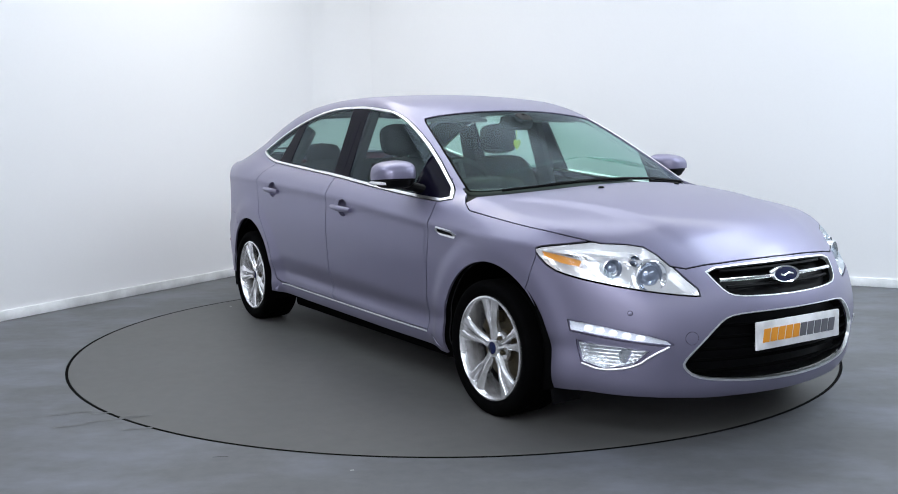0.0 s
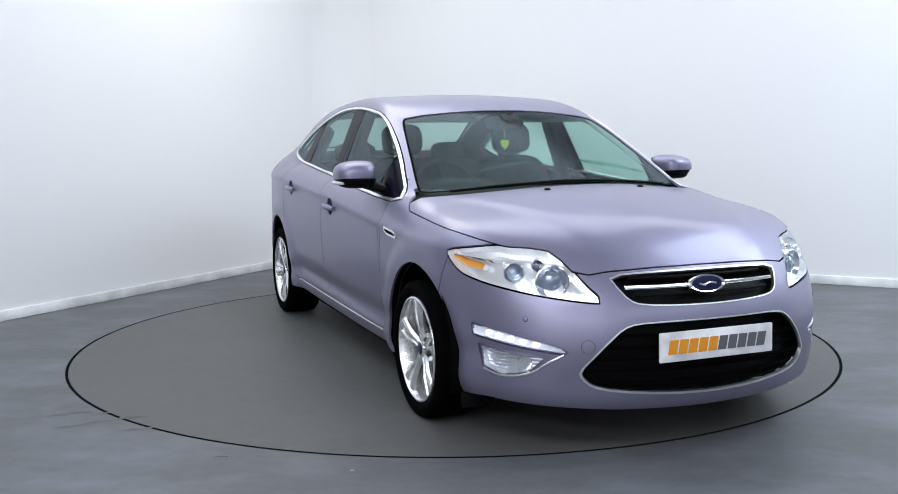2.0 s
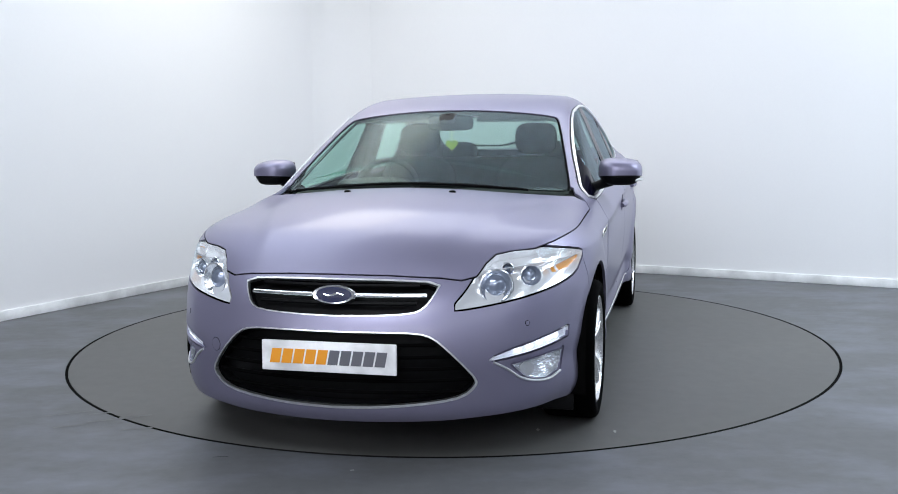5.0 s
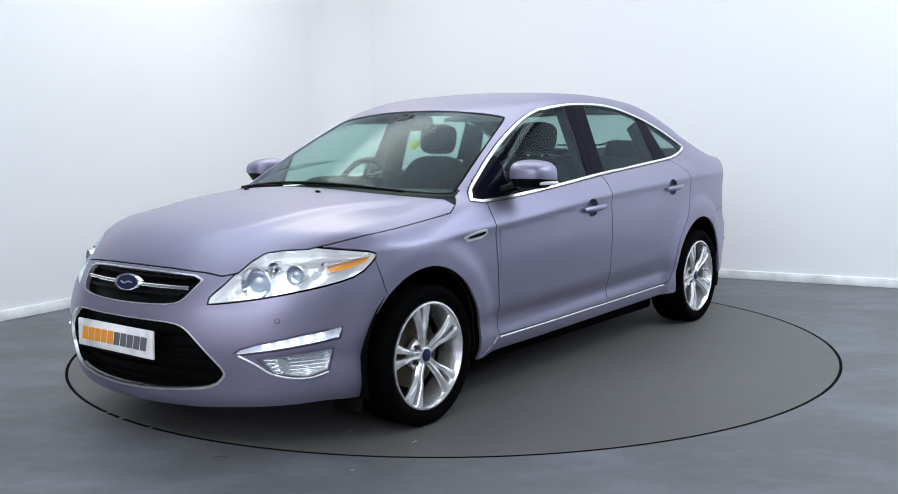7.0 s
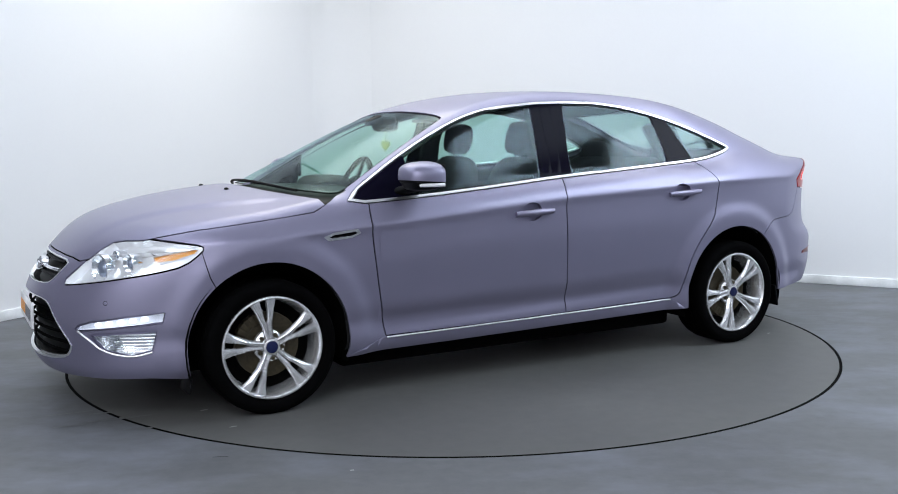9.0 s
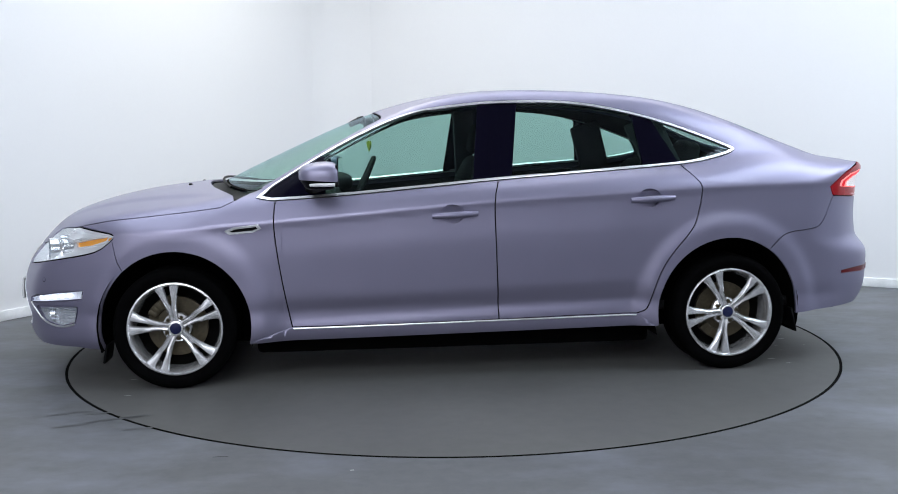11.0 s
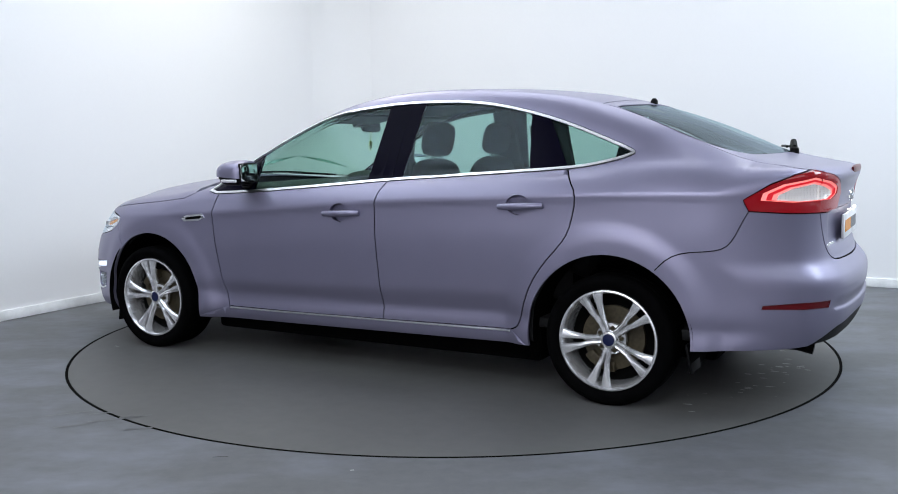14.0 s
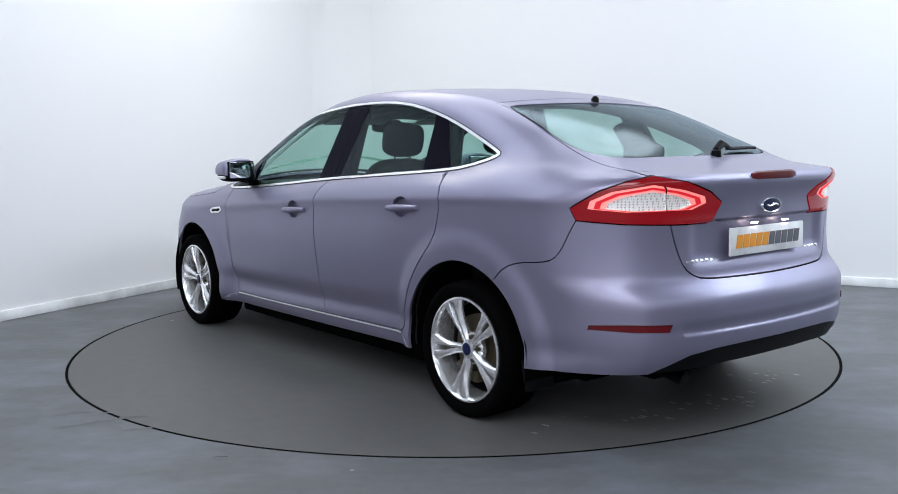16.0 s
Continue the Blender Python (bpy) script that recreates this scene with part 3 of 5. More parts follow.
def chart(domain, rules, gaps, to_skin, grid=0.022, creases=()):
    """Cuts a chart of the skin into panels. domain: outline; rules: (name, outline), the first that holds wins; gaps: (line, closed, half width).
    Returns {name: (points, normals, triangles)}."""
    pts, edges = [], []

    def add(line, closed):
        k = len(pts)
        pts.extend(map(tuple, line))
        edges.extend((k + i, k + i + 1) for i in range(len(line) - 1))
        if closed:
            edges.append((k + len(line) - 1, k))

    add(domain, True)
    for _, poly in rules:
        if poly is not None:
            add(poly, True)
    for line, closed, half in gaps:
        if closed:
            add(shrink(line, half), True)
            add(shrink(line, -half), True)
        else:
            t = np.gradient(line, axis=0)
            t /= np.maximum(np.linalg.norm(t, axis=1, keepdims=True), 1e-9)
            nrm = np.stack([-t[:, 1], t[:, 0]], 1) * half
            add(line + nrm, False)
            add(line - nrm, False)
    for line in creases:
        add(line, False)
    lo, hi = domain.min(0), domain.max(0)
    gx, gy = np.meshgrid(np.arange(lo[0] + grid / 2, hi[0], grid), np.arange(lo[1] + grid / 2, hi[1], grid))
    gp = np.stack([gx.ravel(), gy.ravel()], 1)
    gp[:, 0] += (np.round(gp[:, 1] / grid) % 2) * grid / 2
    gp = gp[inside(domain, gp)]
    allp = np.array(pts)
    keep = np.ones(len(gp), bool)
    for k in range(0, len(gp), 400):
        d = np.abs(gp[k:k + 400, None, :] - allp[None]).max(2).min(1)
        keep[k:k + 400] = d > grid * 0.32
    pts.extend(map(tuple, gp[keep]))
    out = delaunay_2d_cdt([Vector(p) for p in pts], edges, [], 0, 1e-6)
    v2 = np.array([tuple(v) for v in out[0]])
    tri = np.array([f for f in out[2] if len(f) == 3])
    mid = v2[tri].mean(1)
    e1, e2 = v2[tri[:, 1]] - v2[tri[:, 0]], v2[tri[:, 2]] - v2[tri[:, 0]]
    ok = inside(domain, mid) & (np.abs(e1[:, 0] * e2[:, 1] - e1[:, 1] * e2[:, 0]) > 2e-8 + 0.002 * np.maximum((e1**2).sum(1), (e2**2).sum(1)))
    tri, mid = tri[ok], mid[ok]
    name = np.full(len(tri), "rest", dtype=object)
    todo = np.ones(len(tri), bool)
    for number, (line, closed, half) in enumerate(gaps):
        lo2, hi2 = line.min(0) - 0.01, line.max(0) + 0.01
        cand = np.where((mid > lo2).all(1) & (mid < hi2).all(1))[0]
        got = cand[near_line(line, mid[cand], closed) < half * 1.02]
        name[got], todo[got] = "gap%d" % number, False
    gapmask = ~todo
    todo[:] = True
    for nm, poly in rules:
        got = todo & inside(poly, mid)
        name[got & ~(gapmask & (nm not in NOGAP))] = nm
        todo &= ~got
    p3 = to_skin(v2[:, 0], v2[:, 1])
    n3 = body_normal(p3)
    res = {}
    for nm in set(name):
        t = tri[name == nm]
        used, inv = np.unique(t, return_inverse=True)
        t = inv.reshape(t.shape)
        q, m = p3[used], n3[used]
        fn = np.cross(q[t[:, 1]] - q[t[:, 0]], q[t[:, 2]] - q[t[:, 0]])
        flip = np.einsum("ij,ij->i", fn, m[t].mean(1)) < 0
        t[flip] = t[flip][:, ::-1]
        res[nm] = (q, m, t)
    return res


NOGAP = set()


def panel_mesh(name, patches, mat, sink=0.0, rim=0.012, mirror=False, both=False):
    """A mesh of skin patches, moved inwards by sink, with edges turned in by rim."""
    V, N, T = [], [], []
    k = 0
    for q, m, t in patches:
        sets = [(q, m, t)]
        if mirror or both:
            flip = np.array([1, -1, 1.0])
            other = (q * flip, m * flip, t[:, ::-1])
            sets = [other] if mirror else [sets[0], other]
        for a, b, c in sets:
            V.append(a - b * sink)
            N.append(b)
            T.append(c + k)
            k += len(a)
    V, N, T = np.vstack(V), np.vstack(N), np.vstack(T)
    # merge points shared between patches
    key = np.round(V / 0.0004).astype(np.int64)
    _, first, inv = np.unique(key, axis=0, return_index=True, return_inverse=True)
    inv = inv.ravel()
    used, T = np.unique(inv[T].ravel(), return_inverse=True)
    V, N, T = V[first][used], N[first][used], T.reshape(-1, 3)
    T = T[(T[:, 0] != T[:, 1]) & (T[:, 1] != T[:, 2]) & (T[:, 0] != T[:, 2])]
    faces, loops = [tuple(t) for t in T], [tuple(N[i]) for t in T for i in t]
    if rim:
        e = np.vstack([T[:, [0, 1]], T[:, [1, 2]], T[:, [2, 0]]])
        have = set(map(tuple, e.tolist()))
        border = [ab for ab in have if (ab[1], ab[0]) not in have]
        ids = sorted({i for ab in border for i in ab})
        new_id = {i: len(V) + j for j, i in enumerate(ids)}
        V = np.vstack([V, V[ids] - N[ids] * rim]) if ids else V
        for a, b in border:
            if abs(V[a][1]) < 0.0015 and abs(V[b][1]) < 0.0015:
                continue
            f = (b, a, new_id[a], new_id[b])
            fn = np.cross(V[a] - V[b], V[new_id[a]] - V[b])
            ln = np.linalg.norm(fn)
            fn = fn / ln if ln > 1e-12 else N[a]
            faces.append(f)
            loops += [tuple(fn)] * 4
    return mesh_from(name, V, faces, mat, loops)


def pieces(patch):
    """The patch's separate strips, each as a patch of its own."""
    q, m, t = patch
    _, inv = np.unique(np.round(q / 0.0004).astype(np.int64), axis=0, return_inverse=True)
    tt = inv.ravel()[t]
    tag = np.arange(tt.max() + 1)
    while True:
        low = tag[tt].min(1)
        nxt = tag.copy()
        for c in range(3):
            np.minimum.at(nxt, tt[:, c], low)
        if (nxt == tag).all():
            break
        tag = nxt
    return [(q, m, t[tag[tt[:, 0]] == k]) for k in sorted(set(tag[tt[:, 0]].tolist()))]


def panel(name, patches, mat, parent, label="", **how):
    ob = new(name, panel_mesh(name, patches, mat, **how))
    ob.parent = parent
    if label:
        ob["label"] = label
    return ob


# ---------------------------------------------------------------- outlines on the skin
def arch_line(ax, az, ar, low=0.12):
    a = np.linspace(radians(-25), radians(205), 40)
    p = [(ax + ar * math.cos(t), max(az + ar * 1.02 * math.sin(t), low)) for t in a]
    return beside(*p, (ax - ar, low - 0.01), (ax + ar, low - 0.01))


BONNET_EDGE = np.vstack([facing((0.0, 0.722), (0.2, 0.720), (0.38, 0.711), (0.46, 0.700)),
                         around((2.14, 0.515, 0.712), (2.10, 0.545, 0.755), (2.05, 0.575, 0.786), (2.0, 0.63, 0.796), (1.93, 0.70, 0.800), (1.75, 0.745, 0.835),
                                (1.55, 0.775, 0.858), (1.35, 0.785, 0.878), (1.19, 0.79, 0.897), (1.13, 0.785, 0.925))])
rail = top_point(*dense([(1.05, 0.758), (0.95, 0.733), (0.8, 0.70), (0.65, 0.667), (0.5, 0.634), (0.38, 0.61), (0.28, 0.597), (0.1, 0.590), (-0.2, 0.588), (-0.6, 0.588),
                            (-0.95, 0.583), (-1.2, 0.575), (-1.32, 0.566), (-1.5, 0.592), (-1.7, 0.622), (-1.87, 0.642), (-1.98, 0.636), (-2.08, 0.615), (-2.17, 0.590),
                            (-2.24, 0.48), (-2.29, 0.36), (-2.325, 0.18), (-2.335, 0.0)], False, 0.02, 2).T)
RAIL = np.stack([wall_s(rail[:, 0], rail[:, 1]), rail[:, 2]], 1)
SEAM = dense(np.vstack([BONNET_EDGE, RAIL]), False, 0.02)
FOOT = np.array([(S5, 0.325), (S4 + 0.05, 0.322), (S3 + 0.5, 0.305), (S3 + 0.2, 0.295), (S3, 0.285), (S2 + XA + 1.0, 0.245), (S2 + XA - 1.03, 0.215), (S2, 0.19), (S1 + 0.6, 0.205), (S1 + 0.3, 0.20), (S1, 0.188), (0.0, 0.182)])
WALL_DOMAIN = np.vstack([SEAM, dense(np.vstack([[(S5, SEAM[-1][1] - 0.02)], FOOT, [(0.0, SEAM[0][1] - 0.02)]]), False, 0.02)])

WINDOW = dense(beside((1.035, 0.925), (0.95, 0.995), (0.87, 1.045), (0.74, 1.125), (0.56, 1.225), (0.37, 1.315), (0.25, 1.358), (0.13, 1.388), (-0.12, 1.416), (-0.29, 1.424), (-0.50, 1.424), (-0.62, 1.417),
                      (-0.78, 1.397), (-1.0, 1.348), (-1.18, 1.292), (-1.33, 1.235), (-1.45, 1.187), (-1.505, 1.160), (-1.47, 1.138), (-1.40, 1.118), (-1.30, 1.096), (-1.18, 1.080), (-0.74, 1.050),
                      (-0.22, 1.017), (0.13, 0.986), (0.64, 0.945)), True, 0.02, 1)
PANE = shrink(WINDOW, np.where((S2 + XA - WINDOW[:, 0] > 0.12) & (WINDOW[:, 1] > 0.99), 0.0075, 0.012)[:, None])
PILLAR_B = beside((-0.135, 1.45), (-0.075, 0.95), (-0.275, 0.95), (-0.345, 1.45))
PILLAR_C = beside((-0.90, 1.42), (-0.955, 1.33), (-0.995, 1.03), (-1.215, 1.03), (-1.0, 1.42))
SAIL = beside((1.06, 0.90), (0.665, 0.90), (0.675, 1.14), (0.72, 1.20), (0.9, 1.1))
FRONT_PANE = beside((1.1, 0.9), (1.0, 1.1), (0.3, 1.45), (-0.19, 1.46), (-0.16, 0.95))
REAR_PANE = beside((-0.26, 1.46), (-1.0, 1.44), (-1.05, 1.0), (-0.22, 0.95))

DOOR_FRONT_EDGE = beside((0.90, 1.035), (0.915, 0.95), (0.925, 0.87), (0.925, 0.77), (0.90, 0.57), (0.865, 0.36), (0.85, 0.29))
DOOR_MID_EDGE = beside((-0.215, 1.02), (-0.182, 0.935), (-0.183, 0.80), (-0.19, 0.63), (-0.205, 0.30))
DOOR_REAR_EDGE = beside((-1.17, 1.10), (-1.225, 1.03), (-1.268, 0.975), (-1.262, 0.90), (-1.235, 0.79), (-1.20, 0.735), (-1.115, 0.64), (-1.055, 0.55), (-1.02, 0.46), (-0.995, 0.37), (-0.975, 0.33), (-0.93, 0.312))
DOOR_FOOT = beside((0.85, 0.29), (0.4, 0.292), (-0.205, 0.30), (-0.6, 0.308), (-0.93, 0.312))
FRONT_DOOR = np.vstack([DOOR_FRONT_EDGE, DOOR_FOOT[:3], DOOR_MID_EDGE[::-1]])
REAR_DOOR = np.vstack([DOOR_MID_EDGE, DOOR_FOOT[2:], DOOR_REAR_EDGE[::-1]])
SILL = np.vstack([beside((1.15, 0.10), (1.06, 0.22)), DOOR_FOOT, beside((-1.02, 0.25), (-1.1, 0.12))])

HEADLIGHT = dense(around((2.236, 0.433, 0.604), (2.17, 0.50, 0.69), (2.10, 0.53, 0.77), (2.05, 0.57, 0.805), (2.0, 0.63, 0.815), (1.9, 0.72, 0.806), (1.8, 0.80, 0.790), (1.71, 0.862, 0.776),
                         (1.715, 0.862, 0.755), (1.79, 0.85, 0.698), (1.88, 0.80, 0.674), (2.0, 0.71, 0.650), (2.1, 0.605, 0.627), (2.17, 0.50, 0.610)), True, 0.015, 1)
INDICATOR = around((1.90, 0.765, 0.735), (1.82, 0.81, 0.752), (1.735, 0.855, 0.765), (1.745, 0.852, 0.748), (1.82, 0.81, 0.722), (1.89, 0.77, 0.712))
DRL = dense(around((1.885, 0.84, 0.494), (1.895, 0.835, 0.457), (2.02, 0.75, 0.442), (2.13, 0.62, 0.423), (2.178, 0.565, 0.415), (2.165, 0.58, 0.431), (2.12, 0.63, 0.451), (2.02, 0.75, 0.478)), True, 0.015)
DRL_POCKET = shrink(DRL, -0.008)
FOG = dense(around((1.92, 0.82, 0.412), (2.05, 0.71, 0.404), (2.12, 0.63, 0.392), (2.08, 0.67, 0.335), (2.0, 0.745, 0.313), (1.935, 0.80, 0.335)), True, 0.02)
FOG_POCKET = shrink(FOG, -0.012)
GRILLE_TOP = dense(facing((0, 0.712), (0.2, 0.711), (0.395, 0.702), (0.375, 0.655), (0.345, 0.61), (0.30, 0.592), (0.15, 0.585), (0, 0.583)), False, 0.02, 1)
GRILLE_TOP_IN = dense(facing((0, 0.706), (0.2, 0.705), (0.386, 0.697), (0.369, 0.655), (0.340, 0.613), (0.298, 0.5965), (0.15, 0.5895), (0, 0.5875)), False, 0.02, 1)
GRILLE_LOW = dense(facing((0, 0.534), (0.2, 0.534), (0.33, 0.530), (0.385, 0.512), (0.44, 0.462), (0.49, 0.405), (0.535, 0.345), (0.525, 0.315), (0.485, 0.280), (0.40, 0.262), (0.2, 0.245), (0, 0.24)), False, 0.02, 1)
GRILLE_LOW_IN = dense(facing((0, 0.529), (0.2, 0.529), (0.327, 0.525), (0.381, 0.508), (0.435, 0.458), (0.484, 0.402), (0.526, 0.345), (0.517, 0.320), (0.481, 0.289), (0.40, 0.272), (0.2, 0.255), (0, 0.250)), False, 0.02, 1)
TAIL_LAMP = dense(around((-2.0, 0.822, 0.952), (-2.10, 0.77, 1.018), (-2.17, 0.70, 1.055), (-2.2, 0.61, 1.076), (-2.26, 0.50, 1.050), (-2.30, 0.38, 1.005), (-2.315, 0.31, 0.965), (-2.30, 0.36, 0.888),
                         (-2.25, 0.54, 0.890), (-2.15, 0.70, 0.896), (-2.02, 0.81, 0.908)), True, 0.015)
TAIL_GLOW = dense(around((-2.06, 0.79, 0.952), (-2.07, 0.788, 0.982), (-2.13, 0.735, 1.019), (-2.2, 0.615, 1.045), (-2.25, 0.51, 1.024), (-2.285, 0.41, 0.994), (-2.29, 0.395, 0.968), (-2.27, 0.46, 0.944), (-2.16, 0.69, 0.940)), True, 0.015)


def nested(k):
    """The lamp's inner outline, drawn together towards its lower middle."""
    mid = np.array([(TAIL_GLOW[:, 0].min() + TAIL_GLOW[:, 0].max()) / 2, 0.952])
    return mid + (TAIL_GLOW - mid) * k


TAIL_RED, TAIL_LINE, TAIL_CLEAR = nested(0.90), nested(0.80), nested(0.70)
REFLECT = around((-2.08, 0.80, 0.500), (-2.2, 0.69, 0.512), (-2.31, 0.60, 0.512), (-2.305, 0.61, 0.482), (-2.2, 0.69, 0.482), (-2.075, 0.80, 0.484))
GATE_EDGE = facing((0.605, 1.10), (0.60, 1.05), (0.575, 0.95), (0.555, 0.88), (0.53, 0.79), (0.50, 0.715), (0.45, 0.677), (0.38, 0.668), (0.2, 0.664), (0, 0.662), rear=True)
GATE = np.vstack([GATE_EDGE, [(S5 + 0.05, 0.662), (S5 + 0.05, 1.2)], [(GATE_EDGE[0][0], 1.2)]])
BUMPER_FRONT_EDGE = around((1.72, 0.865, 0.765), (1.705, 0.87, 0.70), (1.69, 0.88, 0.64), (1.66, 0.89, 0.58))
BUMPER_FRONT = np.vstack([BUMPER_FRONT_EDGE, beside((1.66, 0.3), (1.6, 0.1)), [(-0.05, 0.1), (-0.05, 0.75)], facing((0.44, 0.75)), around((2.14, 0.515, 0.73))])
BUMPER_REAR_EDGE = around((-2.02, 0.81, 0.908), (-1.995, 0.83, 0.85), (-1.965, 0.84, 0.785), (-1.93, 0.85, 0.745), (-1.87, 0.86, 0.731), (-1.76, 0.88, 0.722), (-1.70, 0.89, 0.70), (-1.64, 0.90, 0.64))
BUMPER_REAR = np.vstack([BUMPER_REAR_EDGE, beside((-1.6, 0.5), (-1.6, 0.1)), [(S5 + 0.05, 0.1), (S5 + 0.05, 0.8)], facing((0.35, 0.9), rear=True)])
DIFFUSER = np.vstack([facing((0, 0.405), (0.40, 0.400), (0.52, 0.385), (0.60, 0.345), rear=True), around((-2.22, 0.66, 0.30), (-2.2, 0.68, 0.2)), [(S5 + 0.05, 0.2), (S5 + 0.05, 0.405)]])
WING = np.vstack([beside((0.89, 1.4), (0.89, 0.1)), [(-0.05, 0.1), (-0.05, 1.0)], beside((1.6, 1.0))])
VENT = beside((1.000, 0.818), (1.12, 0.806), (1.168, 0.787), (1.145, 0.768), (1.03, 0.777), (0.985, 0.797))
VENT_IN = beside((1.012, 0.806), (1.115, 0.795), (1.138, 0.786), (1.13, 0.780), (1.03, 0.788), (1.004, 0.798))


def cup(cx, cz, rx=0.062, rz=0.048):
    return beside(*[(cx + rx * math.cos(a), cz + rz * math.sin(a)) for a in np.linspace(0, 2 * math.pi, 28, endpoint=False)])


CUP_FRONT, CUP_REAR = cup(0.035, 0.852), cup(-0.985, 0.915)


def closed_half(line):
    """An outline from the middle plane round and back, closed a little beyond the middle."""
    return np.vstack([[(-0.05, line[0][1])], line, [(-0.05, line[-1][1])]])


rules = [("hole", arch_line(*ARCHES[0])), ("hole", arch_line(*ARCHES[1])),
         ("window_chrome", WINDOW),
         ("indicator", INDICATOR), ("headlight", HEADLIGHT), ("drl", DRL), ("drl_pocket", DRL_POCKET), ("fog", FOG), ("fog_pocket", FOG_POCKET),
         ("grille_top", closed_half(GRILLE_TOP_IN)), ("grille_top_frame", closed_half(GRILLE_TOP)), ("grille_low", closed_half(GRILLE_LOW_IN)), ("grille_low_frame", closed_half(GRILLE_LOW)),
         ("tail_clear", TAIL_CLEAR), ("tail_line", TAIL_LINE), ("tail_red", TAIL_RED), ("tail_glow", TAIL_GLOW), ("tail_lamp", TAIL_LAMP), ("reflector", REFLECT),
         ("vent_in", VENT_IN), ("vent", VENT), ("cup_f", CUP_FRONT), ("cup_r", CUP_REAR),
         ("front_door", FRONT_DOOR), ("rear_door", REAR_DOOR), ("sill", SILL), ("diffuser", DIFFUSER), ("tailgate", GATE), ("front_bumper", BUMPER_FRONT), ("rear_bumper", BUMPER_REAR), ("wing", WING)]

# the glazed area is cut into panes and black pillars by the lines that cross it
PANE_RULES = [("pillar_b", PILLAR_B), ("pillar_c", PILLAR_C), ("sail", SAIL), ("front_glass", FRONT_PANE), ("rear_glass", REAR_PANE)]
NOGAP |= {"hole", "headlight", "indicator", "window_chrome", "front_glass", "rear_glass", "quarter_glass", "tail_lamp"}
GAP = 0.0032
gaps = [(dense(DOOR_FRONT_EDGE, False, 0.02, 1), False, GAP), (dense(DOOR_MID_EDGE, False, 0.02, 1), False, GAP), (dense(DOOR_REAR_EDGE, False, 0.02, 1), False, GAP), (dense(DOOR_FOOT, False, 0.03), False, GAP * 0.8),
        (dense(BUMPER_FRONT_EDGE, False, 0.02), False, GAP * 0.7), (dense(BUMPER_REAR_EDGE, False, 0.02, 1), False, GAP * 0.8), (dense(GATE_EDGE, False, 0.02, 1), False, GAP),
        (HEADLIGHT, True, 0.008), (TAIL_LAMP, True, 0.006), (WINDOW, True, 0.0035)]

def along(x0, x1, height):
    x = np.linspace(x0, x1, int(abs(x1 - x0) / 0.035))
    return beside(*[(float(a), float(height(a))) for a in x])


CREASES = [np.array([(a, zz) for a in np.linspace(S4 - 0.15, S5 - 0.01, 20)]) for zz in (0.455, 0.467, 0.479, 0.50, 0.53, 0.884, 0.894, 0.904)] + [along(0.98, -0.98, lambda a, d=d: 0.372 - 0.042 * a + d) for d in (-0.012, 0.002, 0.016)] + [along(1.65, -1.98, lambda a, d=d: float(shoulder(a)) + d) for d in (-0.014, 0.0, 0.012)]
WALLS = chart(WALL_DOMAIN, [("hole", rules[0][1]), ("hole", rules[1][1])] + [("window_area", PANE)] + rules[2:], gaps, wall_point, 0.02, CREASES)
PANES = chart(PANE, PANE_RULES, [], wall_point, 0.03)

# the top chart: bonnet, windscreen, roof, rear window, upper tailgate
seam3 = wall_point(SEAM[:, 0], SEAM[:, 1])
TOP_DOMAIN = np.vstack([seam3[:, :2], [(float(x), 0.0) for x in np.linspace(seam3[-1, 0], seam3[0, 0], 120)[1:-1]]])


def half_area(*pts, smooth=1):
    p = dense(np.array(pts, float), False, 0.03, smooth)
    return np.vstack([[(p[0][0], -0.05)], p, [(p[-1][0], -0.05)]])


SCREEN_LINE = dense(np.array([(1.245, 0), (1.235, 0.2), (1.19, 0.42), (1.10, 0.62), (1.035, 0.722), (0.985, 0.722), (0.8, 0.682), (0.65, 0.649), (0.5, 0.616), (0.40, 0.590), (0.372, 0.565), (0.40, 0.30), (0.415, 0.0)]), False, 0.03, 1)
COWL_LINE = np.array([(1.335, 0), (1.325, 0.2), (1.275, 0.42), (1.19, 0.62), (1.135, 0.76), (1.12, 0.85), (0.98, 0.85), (1.0, 0.6), (1.0, 0)])
BONNET_LINE = np.array([(1.335, 0), (1.325, 0.2), (1.275, 0.42), (1.19, 0.62), (1.135, 0.76), (1.12, 0.85), (2.4, 0.85), (2.4, 0)])
REARGLASS_LINE = dense(np.array([(-1.392, 0), (-1.385, 0.25), (-1.36, 0.45), (-1.350, 0.53), (-1.362, 0.562), (-1.5, 0.582), (-1.7, 0.611), (-1.83, 0.617), (-1.91, 0.590), (-1.965, 0.52), (-2.025, 0.33), (-2.055, 0.15), (-2.062, 0)]), False, 0.03, 2)
GATE_TOP_LINE = np.array([(-1.30, 0), (-1.295, 0.3), (-1.28, 0.62), (-2.5, 0.72), (-2.5, 0)])


def open_area(line):
    return np.vstack([[(line[0][0], -0.05)], line, [(line[-1][0], -0.05)]])


